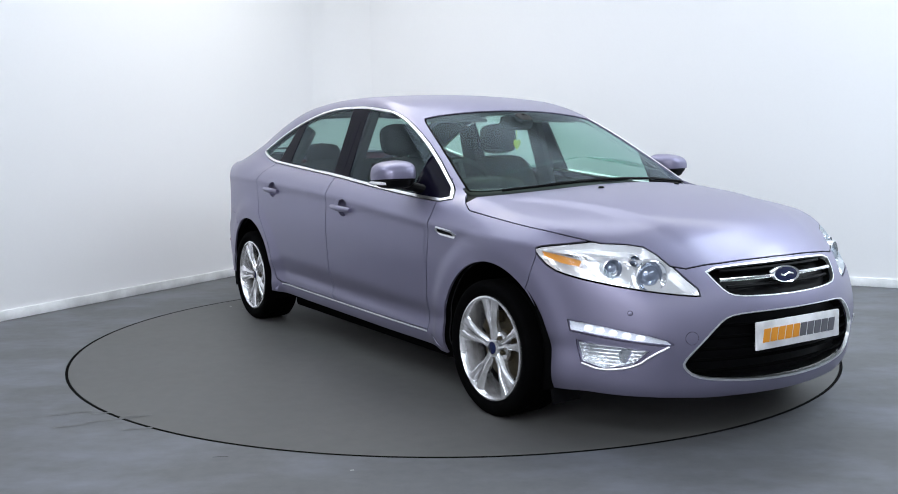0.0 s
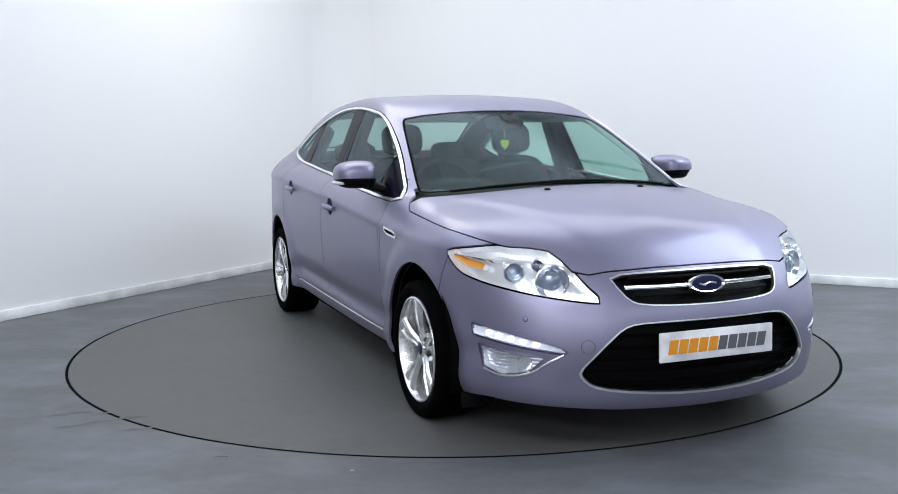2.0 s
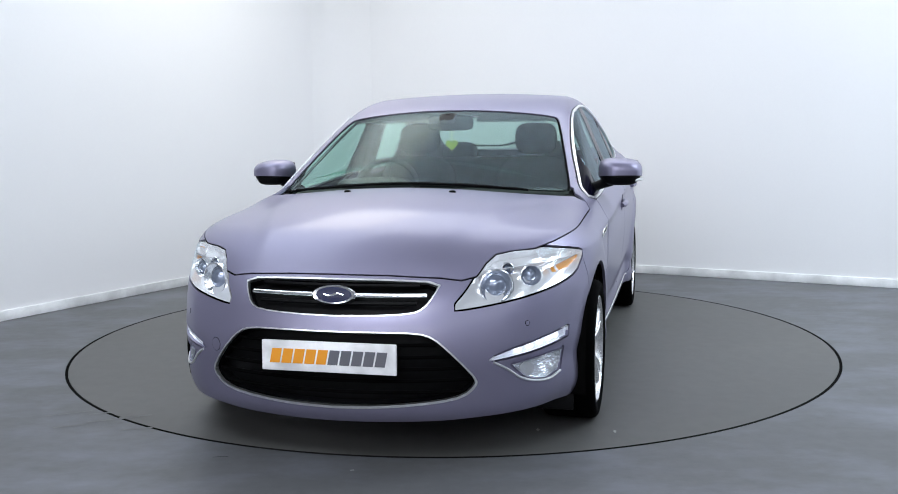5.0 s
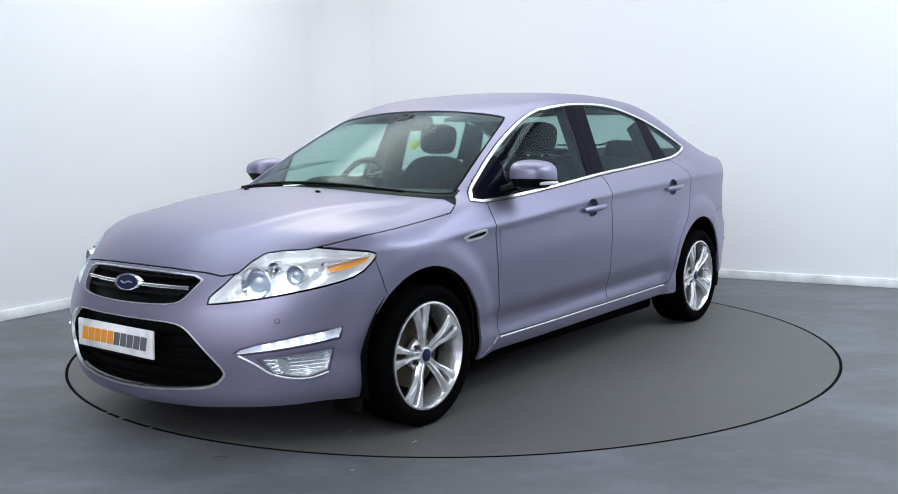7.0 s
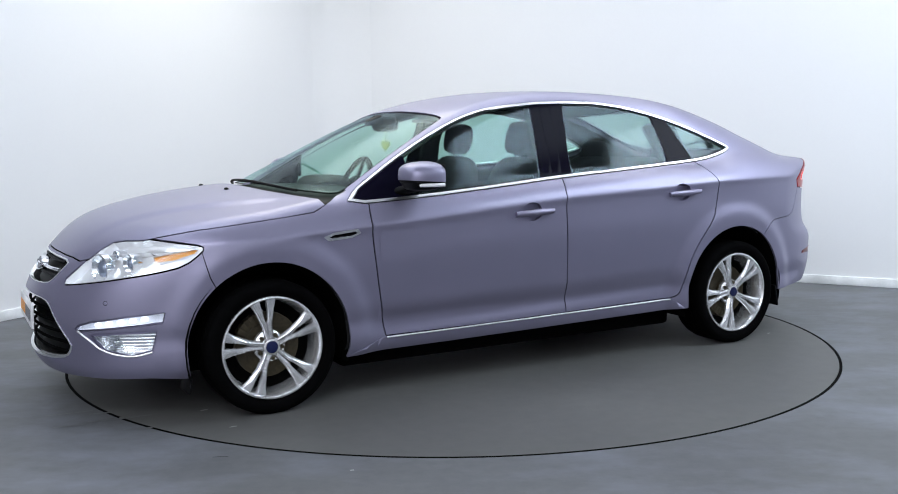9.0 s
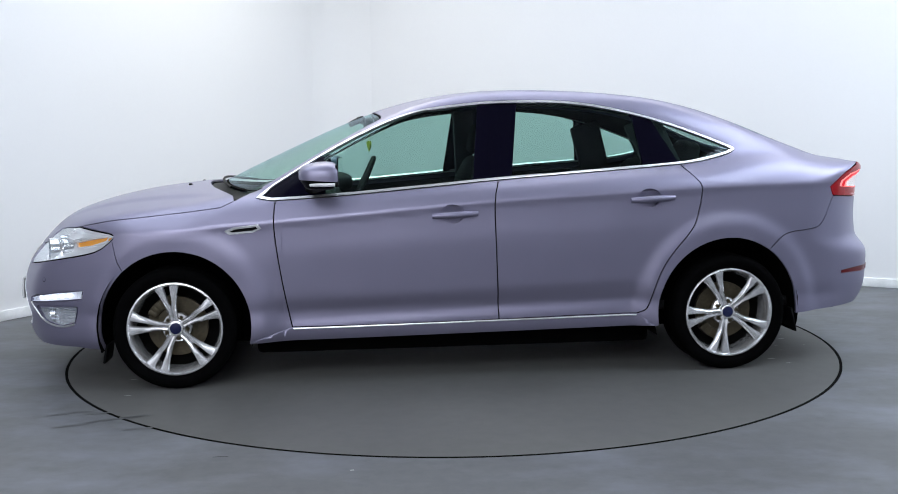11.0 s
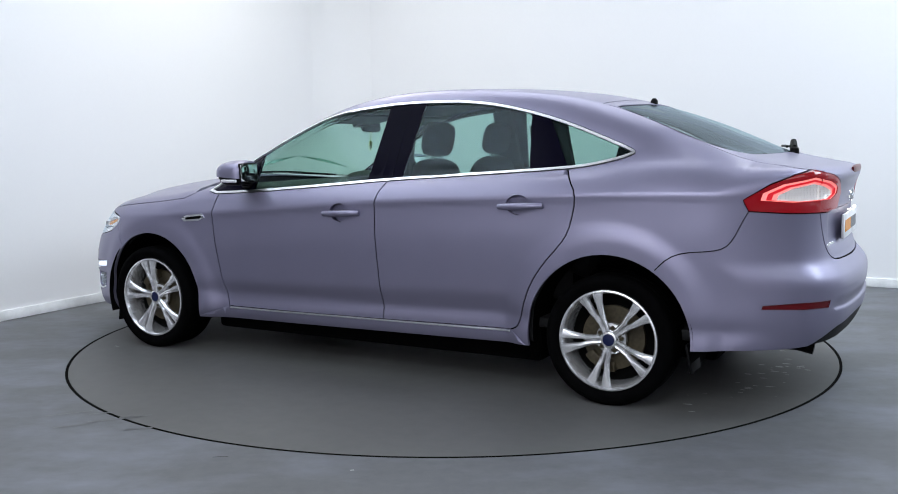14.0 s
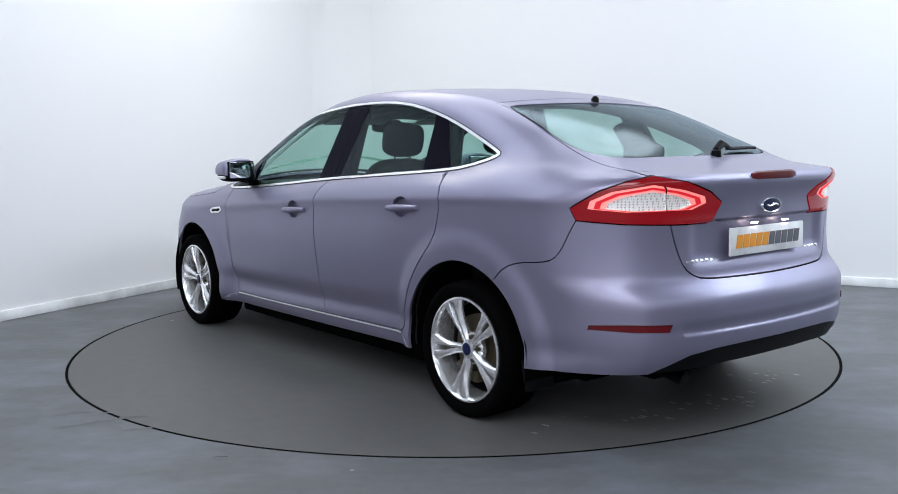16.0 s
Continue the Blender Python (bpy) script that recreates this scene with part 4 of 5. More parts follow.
seam_bonnet = seam3[:len(dense(BONNET_EDGE, False, 0.02)), :2]
TOPS = chart(TOP_DOMAIN,
             [("windscreen", open_area(SCREEN_LINE)), ("rear_window", open_area(REARGLASS_LINE)), ("bonnet", open_area(BONNET_LINE)), ("cowl", open_area(COWL_LINE)), ("tailgate", open_area(GATE_TOP_LINE))],
             [(SCREEN_LINE, False, 0.006), (REARGLASS_LINE, False, 0.005), (seam_bonnet, False, 0.0045), (dense(GATE_TOP_LINE[:3], False, 0.03), False, 0.003),
              (seam3[[i for i in range(len(seam3)) if -2.18 < seam3[i, 0] < -1.28 and seam3[i, 1] > 0.5], :2], False, 0.004)],
             top_point, 0.03)


# ---------------------------------------------------------------- the car
CAR = empty("car", "lavender silver five-door hatchback car parked on the turntable", "car")


def frame_at(p, n, up=(0, 0, 1)):
    """A pose at p whose z axis points along n and whose y axis is close to up."""
    z = Vector(n).normalized()
    x = Vector(up).cross(z).normalized()
    y = z.cross(x)
    return Matrix((( x.x, y.x, z.x, p[0]), (x.y, y.y, z.y, p[1]), (x.z, y.z, z.z, p[2]), (0, 0, 0, 1)))


def skin_at(s, z):
    p = wall_point(np.array([s]), np.array([z]))
    return p[0], body_normal(p)[0]


def top_at(x, y):
    p = top_point(np.array([x]), np.array([y]))
    return p[0], body_normal(p)[0]


def build_shell():
    w, t = WALLS, TOPS
    panel("bonnet", [t["bonnet"]], PAINT, CAR, both=True)
    panel("roof_panel", [t["rest"]], PAINT, CAR, both=True)
    gate = panel("tailgate", [t["tailgate"], w["tailgate"]], PAINT, CAR, both=True)
    panel("windscreen", [t["windscreen"]], SCREEN, CAR, "clear green tinted windscreen glass", sink=0.004, rim=0, both=True)
    panel("rear_window", [t["rear_window"]], REARGLASS, gate, "green tinted rear window glass", sink=0.003, rim=0, both=True)
    panel("scuttle", [t["cowl"]], BLACK, CAR, "black plastic scuttle panel", sink=0.02, rim=0, both=True)
    for k in sorted(t):
        if k.startswith("gap"):
            for q in pieces(t[k]):
                if np.abs(q[0][q[2]][:, :, 1]).min() < 0.002:
                    panel("panel_gap", [q], DARKGAP, CAR, sink=0.005, rim=0, both=True)
                else:
                    for mirror in (False, True):
                        panel("panel_gap", [q], DARKGAP, CAR, sink=0.005, rim=0, mirror=mirror)
    panel("front_bumper", [w["front_bumper"]], PAINT, CAR, both=True)
    panel("rear_bumper", [w["rear_bumper"]], PAINT, CAR, both=True)
    panel("diffuser", [w["diffuser"]], BLACK, CAR, "black plastic lower valance", sink=0.004, both=True)
    for k in sorted(w):
        if k.startswith("gap"):
            for mirror in (False, True):
                for q in pieces(w[k]):
                    panel("panel_gap", [q], DARKGAP, CAR, sink=0.009, rim=0, mirror=mirror)
    panel("upper_grille", [w["grille_top"]], BLACK, CAR, "black radiator grille", sink=0.045, rim=-0.028, both=True)
    panel("grille_surround", [w["grille_top_frame"]], BRIGHT, CAR, "chrome grille surround", sink=-0.0015, rim=0.016, both=True)
    panel("lower_grille", [w["grille_low"]], BLACK, CAR, "black lower bumper grille", sink=0.055, rim=-0.035, both=True)
    panel("grille_surround", [w["grille_low_frame"]], BRIGHT, CAR, "satin chrome lower grille surround", sink=-0.0015, rim=0.014, both=True)
    for mirror in (False, True):
        side = dict(mirror=mirror)
        fd = panel("front_door", [w["front_door"]], PAINT, CAR, **side)
        rd = panel("rear_door", [w["rear_door"]], PAINT, CAR, **side)
        panel("front_wing", [w["wing"]], PAINT, CAR, **side)
        panel("rear_quarter", [w["rest"]], PAINT, CAR, **side)
        panel("sill", [w["sill"]], PAINT, CAR, **side)
        q = shoot([(a, 0.2, 0.2815 - 0.0125 * (a - 0.85)) for a in np.linspace(0.845, -0.93, 40)], np.tile([0, 1.0, 0], (40, 1)), 1.0)
        part("sill_strip", tube(bmesh.new(), [(v[0], (-v[1] if mirror else v[1]), v[2]) for v in q], 0.0045, 8), BRIGHT, CAR, "thin bright sill strip")
        panel("window_surround", [w["window_chrome"]], BRIGHT, CAR, "polished chrome window surround", sink=-0.004, rim=0.016, **side)
        for nm in ("pillar_b", "pillar_c", "sail"):
            panel("pillar_cover", [PANES[nm]], GLOSSBLACK, CAR, "gloss black window pillar cover", sink=0.004, rim=0.012, **side)
        for nm, owner in (("front_glass", fd), ("rear_glass", rd), ("rest", CAR)):
            panel("side_window", [PANES[nm]], GLASS, owner, "green tinted side window", sink=0.006, rim=0, **side)
        panel("handle_recess", [w["cup_f"]], PAINT, fd, sink=0.028, rim=-0.028, **side)
        panel("handle_recess", [w["cup_r"]], PAINT, rd, sink=0.028, rim=-0.028, **side)
        panel("wing_vent", [w["vent"]], CHROME, CAR, "chrome side vent surround", sink=-0.003, rim=0.012, **side)
        panel("vent_slot", [w["vent_in"]], BLACK, CAR, sink=0.012, rim=-0.012, **side)
        # lamps
        hl = panel("headlight", [w["headlight"], w["indicator"]], CLEAR, CAR, "clear headlight with chrome reflectors, faint glow added", sink=0.002, rim=0, **side)
        panel("lamp_housing", [w["headlight"]], FACET, hl, sink=0.045, rim=-0.043, **side)
        panel("indicator", [w["indicator"]], AMBER, hl, "amber indicator", sink=0.014, rim=0.02, **side)
        dl = panel("daytime_lamp", [w["drl"]], CLEAR, CAR, "lit white daytime running lamp strip", sink=0.004, rim=0, **side)
        panel("lamp_housing", [w["drl"]], DRLHOUSE, dl, sink=0.022, rim=-0.02, **side)
        panel("lamp_pocket", [w["drl_pocket"]], PAINT, CAR, sink=0.012, rim=-0.012, **side)
        fg = panel("fog_lamp", [w["fog"]], CLEAR, CAR, "clear front fog lamp", sink=0.008, rim=0, **side)
        panel("lamp_housing", [w["fog"]], RIBBED, fg, sink=0.035, rim=-0.03, **side)
        panel("lamp_pocket", [w["fog_pocket"]], PAINT, CAR, sink=0.010, rim=-0.010, **side)
        tl = panel("tail_lamp", [w["tail_lamp"]], REDLENS, CAR, "red tail lamp, lit", sink=-0.003, rim=0.015, **side)
        panel("lamp_glow", [w["tail_glow"]], PINKLIT, tl, "glowing pink-red lamp band", sink=0.001, rim=0, **side)
        panel("lamp_step", [w["tail_red"]], REDLIT, tl, "red stepped lamp band", sink=0.005, rim=-0.005, **side)
        panel("lamp_glow", [w["tail_line"]], PINKLIT, tl, "glowing pink-red lamp band", sink=0.004, rim=0, **side)
        panel("lamp_insert", [w["tail_clear"]], MESHSILVER, tl, "silver mesh lamp insert", sink=0.010, rim=-0.008, **side)
        panel("reflector", [w["reflector"]], DARKRED, CAR, "dark red bumper reflector", sink=0.002, rim=-0.006, **side)
        s = -1 if mirror else 1
        # projector, main beam bowl and small diodes
        for (x, y, z, r) in ((2.075, 0.575, 0.695, 0.062), (1.965, 0.675, 0.722, 0.038), (2.03, 0.615, 0.756, 0.022)):
            sp, sn = skin_at(float(wall_s(x, y)), z)
            c = Vector(sp) - Vector(sn) * 0.038
            d = Vector((0.93, 0.36, 0.02))
            m = frame_at((c.x, s * c.y, c.z), (d.x, s * d.y, d.z))
            bm = lathe(bmesh.new(), [(r, 0.026), (r * 1.08, 0.024), (r * 1.1, -0.02), (r * 0.3, -0.02), (r * 0.75, 0.008)], m, 28, True)
            part("reflector_bowl", bm, REFLECTOR, hl)
            bm = lathe(bmesh.new(), [(0.0005, 0.026), (r * 0.3, 0.024), (r * 0.55, 0.016), (r * 0.7, 0.002), (r * 0.7, -0.015)], m, 24)
            part("projector_lens", bm, LENS, hl, "blue-tinted projector lens")
        for k in range(5):
            f = 0.16 + k * 0.16
            a, b = np.array((1.92, 0.825, 0.470)), np.array((2.14, 0.605, 0.436))
            q = a + (b - a) * f
            sp, sn = skin_at(float(wall_s(q[0], q[1])), q[2] + 0.006 * (1 - f))
            c = Vector(sp) - Vector(sn) * 0.014
            m = frame_at((c.x, s * c.y, c.z), (sn[0], s * sn[1], sn[2])) @ Matrix.Diagonal((1.25, 0.8, 1, 1))
            part("diode", lathe(bmesh.new(), [(0.013, 0.0), (0.014, 0.005), (0.006, 0.009)], m, 14), WHITELIT, dl)
        line = dense(around((2.172, 0.575, 0.410), (2.13, 0.62, 0.376), (2.088, 0.662, 0.327), (2.0, 0.745, 0.303), (1.933, 0.803, 0.325)), False, 0.015, 2)
        q = wall_point(line[:, 0], line[:, 1])
        part("fog_lamp_trim", tube(bmesh.new(), [(v[0], s * v[1], v[2]) for v in q], 0.005, 8), BRIGHT, CAR, "thin bright trim under the fog lamp")
        sp, sn = skin_at(float(wall_s(2.06, 0.695)), 0.36)
        c = Vector(sp) - Vector(sn) * 0.035
        m = frame_at((c.x, s * c.y, c.z), (0.95, s * 0.3, 0))
        part("bulb_bowl", lathe(bmesh.new(), [(0.028, 0.02), (0.030, 0.0), (0.01, -0.004), (0.006, 0.012)], m, 20), REFLECTOR, fg)
        sp, sn = skin_at(float(wall_s(2.103, 0.70)), 0.54)
        m = frame_at((sp[0], s * sp[1], sp[2]), (sn[0], s * sn[1], sn[2]))
        eye = part("parking_sensor", lathe(bmesh.new(), [(0.0105, -0.004), (0.0105, 0.0006), (0.0095, 0.0008)], m, 18), DARKGAP, CAR)
        part("sensor_face", lathe(bmesh.new(), [(0.0085, -0.002), (0.0085, 0.0012), (0.007, 0.0018)], m, 18), PAINT, eye)
    # inner side of the skin: cloth and plastic linings
    lining = [w[k] for k in ("front_door", "rear_door", "rest", "wing", "cup_f", "cup_r", "tailgate", "tail_lamp", "tail_glow", "tail_red", "tail_line", "tail_clear")]
    panel("door_lining", lining, TRIM, CAR, "dark interior door and pillar lining", sink=0.045, rim=0, both=True)
    panel("headlining", [t["rest"]], LINER, CAR, "pale grey headlining", sink=0.03, rim=0, both=True)


LENS = material("projector lens glass", (0.30, 0.34, 0.44), 0.06, 0.6, Coat_Weight=1.0)
build_shell()


TYRE_R = 0.304


def tyre_mesh():
    r = TYRE_R
    prof = [(0.232, -0.100), (0.250, -0.111), (0.272, -0.117), (r - 0.017, -0.114), (r - 0.004, -0.102), (r, -0.085), (r, -0.042), (r - 0.007, -0.040), (r - 0.007, -0.033), (r, -0.031), (r, 0.031), (r - 0.007, 0.033),
            (r - 0.007, 0.040), (r, 0.042), (r, 0.085), (r - 0.004, 0.102), (r - 0.017, 0.114), (0.272, 0.117), (0.250, 0.111), (0.232, 0.100)]
    return lathe(bmesh.new(), prof, None, 72, True)


def spoke_mesh(bm, m):
    """A pair of blades that spread from the hub to the rim, with a slot between."""
    for sgn in (-1, 1):
        secs = []
        for r, inner, outer, z, th in ((0.040, 0.000, 0.023, 0.083, 0.035), (0.085, 0.0012, 0.024, 0.087, 0.035), (0.112, 0.0025, 0.029, 0.093, 0.032), (0.13, 0.0085, 0.034, 0.097, 0.030), (0.175, 0.0115, 0.046, 0.100, 0.028), (0.220, 0.0145, 0.066, 0.101, 0.026)):
            mid = (inner + outer) / 2
            row = [(r, sgn * inner, z - 0.006), (r, sgn * (inner + 0.004), z), (r, sgn * mid, z + 0.002), (r, sgn * (outer - 0.006), z - 0.003), (r, sgn * outer, z - 0.014), (r, sgn * (outer - 0.006), z - th), (r, sgn * inner, z - th)]
            secs.append([bm.verts.new(m @ Vector(v)) for v in row])
        for a, b in zip(secs, secs[1:]):
            for i in range(len(a)):
                j = (i + 1) % len(a)
                bm.faces.new((a[i], a[j], b[j], b[i]))
        bm.faces.new(secs[0])
        bm.faces.new(secs[-1])


def build_wheel(x, s, spin):
    """An alloy wheel; its z axis points outwards."""
    m = frame_at((x, s * 0.795, TYRE_R), (0, s, 0))
    rim = [(0.236, 0.100), (0.2335, 0.108), (0.226, 0.110), (0.221, 0.103), (0.214, 0.085), (0.206, 0.02), (0.203, -0.05), (0.225, -0.1), (0.236, -0.1), (0.21, -0.06), (0.213, 0.02), (0.222, 0.085)]
    wheel = part("wheel", lathe(bmesh.new(), rim, None, 64, True), ALLOY, CAR, "silver alloy wheel with five twin spokes")
    wheel.matrix_basis = m
    part("tyre", tyre_mesh(), RUBBER, wheel, "black road tyre")
    for k in range(5):
        bm = bmesh.new()
        spoke_mesh(bm, Matrix.Rotation(radians(spin + 72 * k), 4, "Z"))
        part("spoke", bm, ALLOY, wheel)
        a = radians(spin + 36 + 72 * k)
        part("wheel_nut", lathe(bmesh.new(), [(0.0105, 0.055), (0.0105, 0.074), (0.007, 0.079)], pose(0.055 * math.cos(a), 0.055 * math.sin(a), 0), 6), STEEL, wheel)
    part("hub", lathe(bmesh.new(), [(0.03, 0.03), (0.074, 0.035), (0.072, 0.052), (0.058, 0.062), (0.040, 0.070), (0.036, 0.084), (0.030, 0.087)], None, 32), ALLOY, wheel)
    part("centre_cap", lathe(bmesh.new(), [(0.028, 0.08), (0.028, 0.0885), (0.024, 0.0905)], None, 28), BADGEBLUE, wheel, "dark blue centre cap")
    part("brake_disc", lathe(bmesh.new(), [(0.07, -0.005), (0.150, -0.005), (0.150, 0.017), (0.075, 0.017), (0.07, 0.035)], None, 40), STEEL, wheel, "dull brown brake disc")
    # Near-black disc added so the openings between spokes look shaded.
    part("shade_disc", lathe(bmesh.new(), [(0.02, -0.016), (0.206, -0.016), (0.206, -0.008), (0.02, -0.008)], None, 32), DARKGAP, wheel)
    bm = bmesh.new()
    for i in range(6):
        a = radians(100 + i * 10 + (0 if x > 0 else 120))
        box(bm, 0.05, 0.028, 0.05, Matrix.Rotation(a, 4, "Z") @ pose(0.135, 0, 0.015), 0.006)
    part("brake_caliper", bm, STEEL, wheel)


for x, s, spin in ((1.424, 1, 172), (-1.425, 1, 186), (1.424, -1, 20), (-1.425, -1, 40)):
    build_wheel(x, s, spin)


def build_underside():
    for name, sx, sy, sz, at_ in (("floor_pan", 2.08, 1.56, 0.17, (0.0, 0, 0.217)), ("front_subframe", 0.80, 1.2, 0.42, (1.40, 0, 0.37)), ("rear_subframe", 0.9, 1.2, 0.42, (-1.4, 0, 0.39)),
                                  ("front_undertray", 0.40, 1.05, 0.06, (1.93, 0, 0.23)), ("boot_floor_pan", 0.45, 1.25, 0.12, (-2.02, 0, 0.33))):
        part(name, box(bmesh.new(), sx, sy - 0.06, sz, pose(*at_), 0.025), RUBBER, CAR, "dark sealed underbody")
    for ax, az, ar in ARCHES:
        for s in (-1, 1):
            bm = bmesh.new()
            rows = []
            for i in range(25):
                a = radians(-18 + 216 * i / 24)
                rows.append([bm.verts.new((ax + (ar + 0.012) * math.cos(a), s * y, max(az + (ar + 0.012) * 1.02 * math.sin(a), 0.19))) for y in (0.52, 0.72, 0.885)])
            for a, b in zip(rows, rows[1:]):
                for k in range(2):
                    bm.faces.new((a[k], a[k + 1], b[k + 1], b[k]))
            bm.faces.new([r[0] for r in rows])
            part("wheel_arch_liner", bm, DARKGAP, CAR, "black wheel arch liner", angle=60)
            bx = ax - ar * (1.02 if ax > 0 else 0.98)
            if ax < 0:
                part("mud_flap", box(bmesh.new(), 0.012, 0.16, 0.13, pose(bx, s * 0.80, 0.25, 0, 12, 0), 0.004), BLACK, CAR)
            else:
                part("air_deflector", box(bmesh.new(), 0.012, 0.15, 0.09, pose(ax + ar * 0.97, s * 0.76, 0.17, 0, -10, 0), 0.004), BLACK, CAR)
    bm = tube(bmesh.new(), [(-2.0, 0.42, 0.28), (-2.15, 0.42, 0.27), (-2.25, 0.42, 0.25)], 0.028, 12)
    part("exhaust_pipe", bm, BLACK, CAR)


build_underside()


def slanted_letters(plate, m, w, h):
    """Ten slanted blocks that stand for a dealer's lettering: five orange, five grey."""
    for k in range(10):
        bm = bmesh.new()
        cx = -w / 2 + (k + 0.5) * w / 10
        bw = w / 10 * 0.84
        pts = [(-bw / 2 - h * 0.1, -h / 2), (bw / 2 - h * 0.1, -h / 2), (bw / 2 + h * 0.1, h / 2), (-bw / 2 + h * 0.1, h / 2)]
        vs = [bm.verts.new(m @ Vector((cx + a, b, 0.0005))) for a, b in pts] + [bm.verts.new(m @ Vector((cx + a, b, 0.0025))) for a, b in pts]
        for f in ((0, 1, 2, 3), (4, 5, 6, 7), (0, 1, 5, 4), (1, 2, 6, 5), (2, 3, 7, 6), (3, 0, 4, 7)):
            bm.faces.new([vs[i] for i in f])
        part("letter_block", bm, ORANGE if k < 5 else GREYINK, plate)


def build_front_details():
    # upper grille bars and badge
    for y0, y1 in ((0.075, 0.345), (-0.345, -0.075)):
        pts = []
        for y in np.linspace(y0, y1, 10):
            p, n = skin_at(abs(float(y)), 0.655)
            pts.append((p[0] - 0.004, float(y), 0.655))
        part("grille_bar", tube(bmesh.new(), pts, 0.0075, 8), CHROME, CAR, "chrome grille bar")
    for z in (0.625, 0.685):
        pts = [(skin_at(abs(float(y)), z)[0][0] - 0.022, float(y), z) for y in np.linspace(-0.31, 0.31, 18)]
        part("grille_slat", tube(bmesh.new(), pts, 0.008, 6), BLACK, CAR)
    p, n = skin_at(0.0, 0.655)
    m = frame_at((p[0] - 0.002, 0, 0.655), (1, 0, 0.3))
    oval = Matrix.Diagonal((1, 0.42, 1, 1))
    badge = part("badge", lathe(bmesh.new(), [(0.088, -0.02), (0.088, 0.006), (0.082, 0.012), (0.070, 0.009), (0.068, 0.004)], m @ oval, 40), CHROME, CAR, "oval chrome-rimmed dark blue badge")
    part("badge_face", lathe(bmesh.new(), [(0.070, 0.0), (0.070, 0.0085), (0.03, 0.0105)], m @ oval, 40), BADGEBLUE, badge)
    bm = tube(bmesh.new(), [m @ Vector((x, 0.004 * math.sin(x * 90), 0.0105)) for x in np.linspace(-0.038, 0.04, 16)], 0.004, 6)
    part("badge_mark", bm, CHROME, badge)
    sp, sn = skin_at(float(wall_s(2.21, 0.500)), 0.442)
    m = frame_at((sp[0], -sp[1], sp[2]), (sn[0], -sn[1], sn[2]))
    cover = part("towing_eye_cover", lathe(bmesh.new(), [(0.0265, -0.006), (0.0265, 0.0003), (0.025, 0.0005)], m, 28), DARKGAP, CAR)
    part("cover_face", lathe(bmesh.new(), [(0.0252, -0.004), (0.0252, 0.0006), (0.023, 0.0010)], m, 28), PAINT, cover)
    # lower grille slats
    for z in (0.30, 0.345, 0.39, 0.435, 0.48):
        lim = float(np.interp(z, [0.25, 0.30, 0.345, 0.40, 0.46, 0.52], [0.30, 0.47, 0.505, 0.465, 0.415, 0.33]))
        pts = []
        for y in np.linspace(-lim, lim, 26):
            p, n = skin_at(float(wall_s(2.2, abs(y))) if abs(y) < 0.4 else float(wall_s(2.27 - 0.02, abs(y))), z)
            pts.append((p[0] - n[0] * 0.03, float(np.sign(y)) * p[1] - 0.0, z))
        part("grille_slat", tube(bmesh.new(), pts, 0.007, 6), RUBBER, CAR)
    m = frame_at((2.352, 0, 0.436), (1, 0, 0.03))
    plate = part("number_plate", box(bmesh.new(), 0.525, 0.114, 0.012, m, 0.004), PLATE, CAR, "white dealer plate with orange and grey blocks")
    slanted_letters(plate, m @ pose(0, 0, 0.006), 0.455, 0.054)
    for s in (-1, 1):
        p, n = top_at(1.427, 0.249)
        m = frame_at((p[0], s * p[1], p[2] - 0.002), (0, 0, 1), (1, 0, 0))
        part("washer_nozzle", lathe(bmesh.new(), [(0.014, 0.0), (0.013, 0.007), (0.007, 0.011)], m @ Matrix.Diagonal((1.2, 0.8, 1, 1)), 14), BLACK, CAR)
    # wipers
    for y0, y1, x1 in ((0.55, -0.12, 1.225), (-0.02, -0.62, 1.12)):
        pts = []
        for k in range(13):
            y = y0 + (y1 - y0) * k / 12
            xs = 1.262 - 0.31 * y * y
            p, n = top_at(xs, abs(y))
            pts.append((xs, y, p[2] + 0.010))
        part("wiper", tube(bmesh.new(), pts, 0.007, 6), BLACK, CAR, "black windscreen wiper")


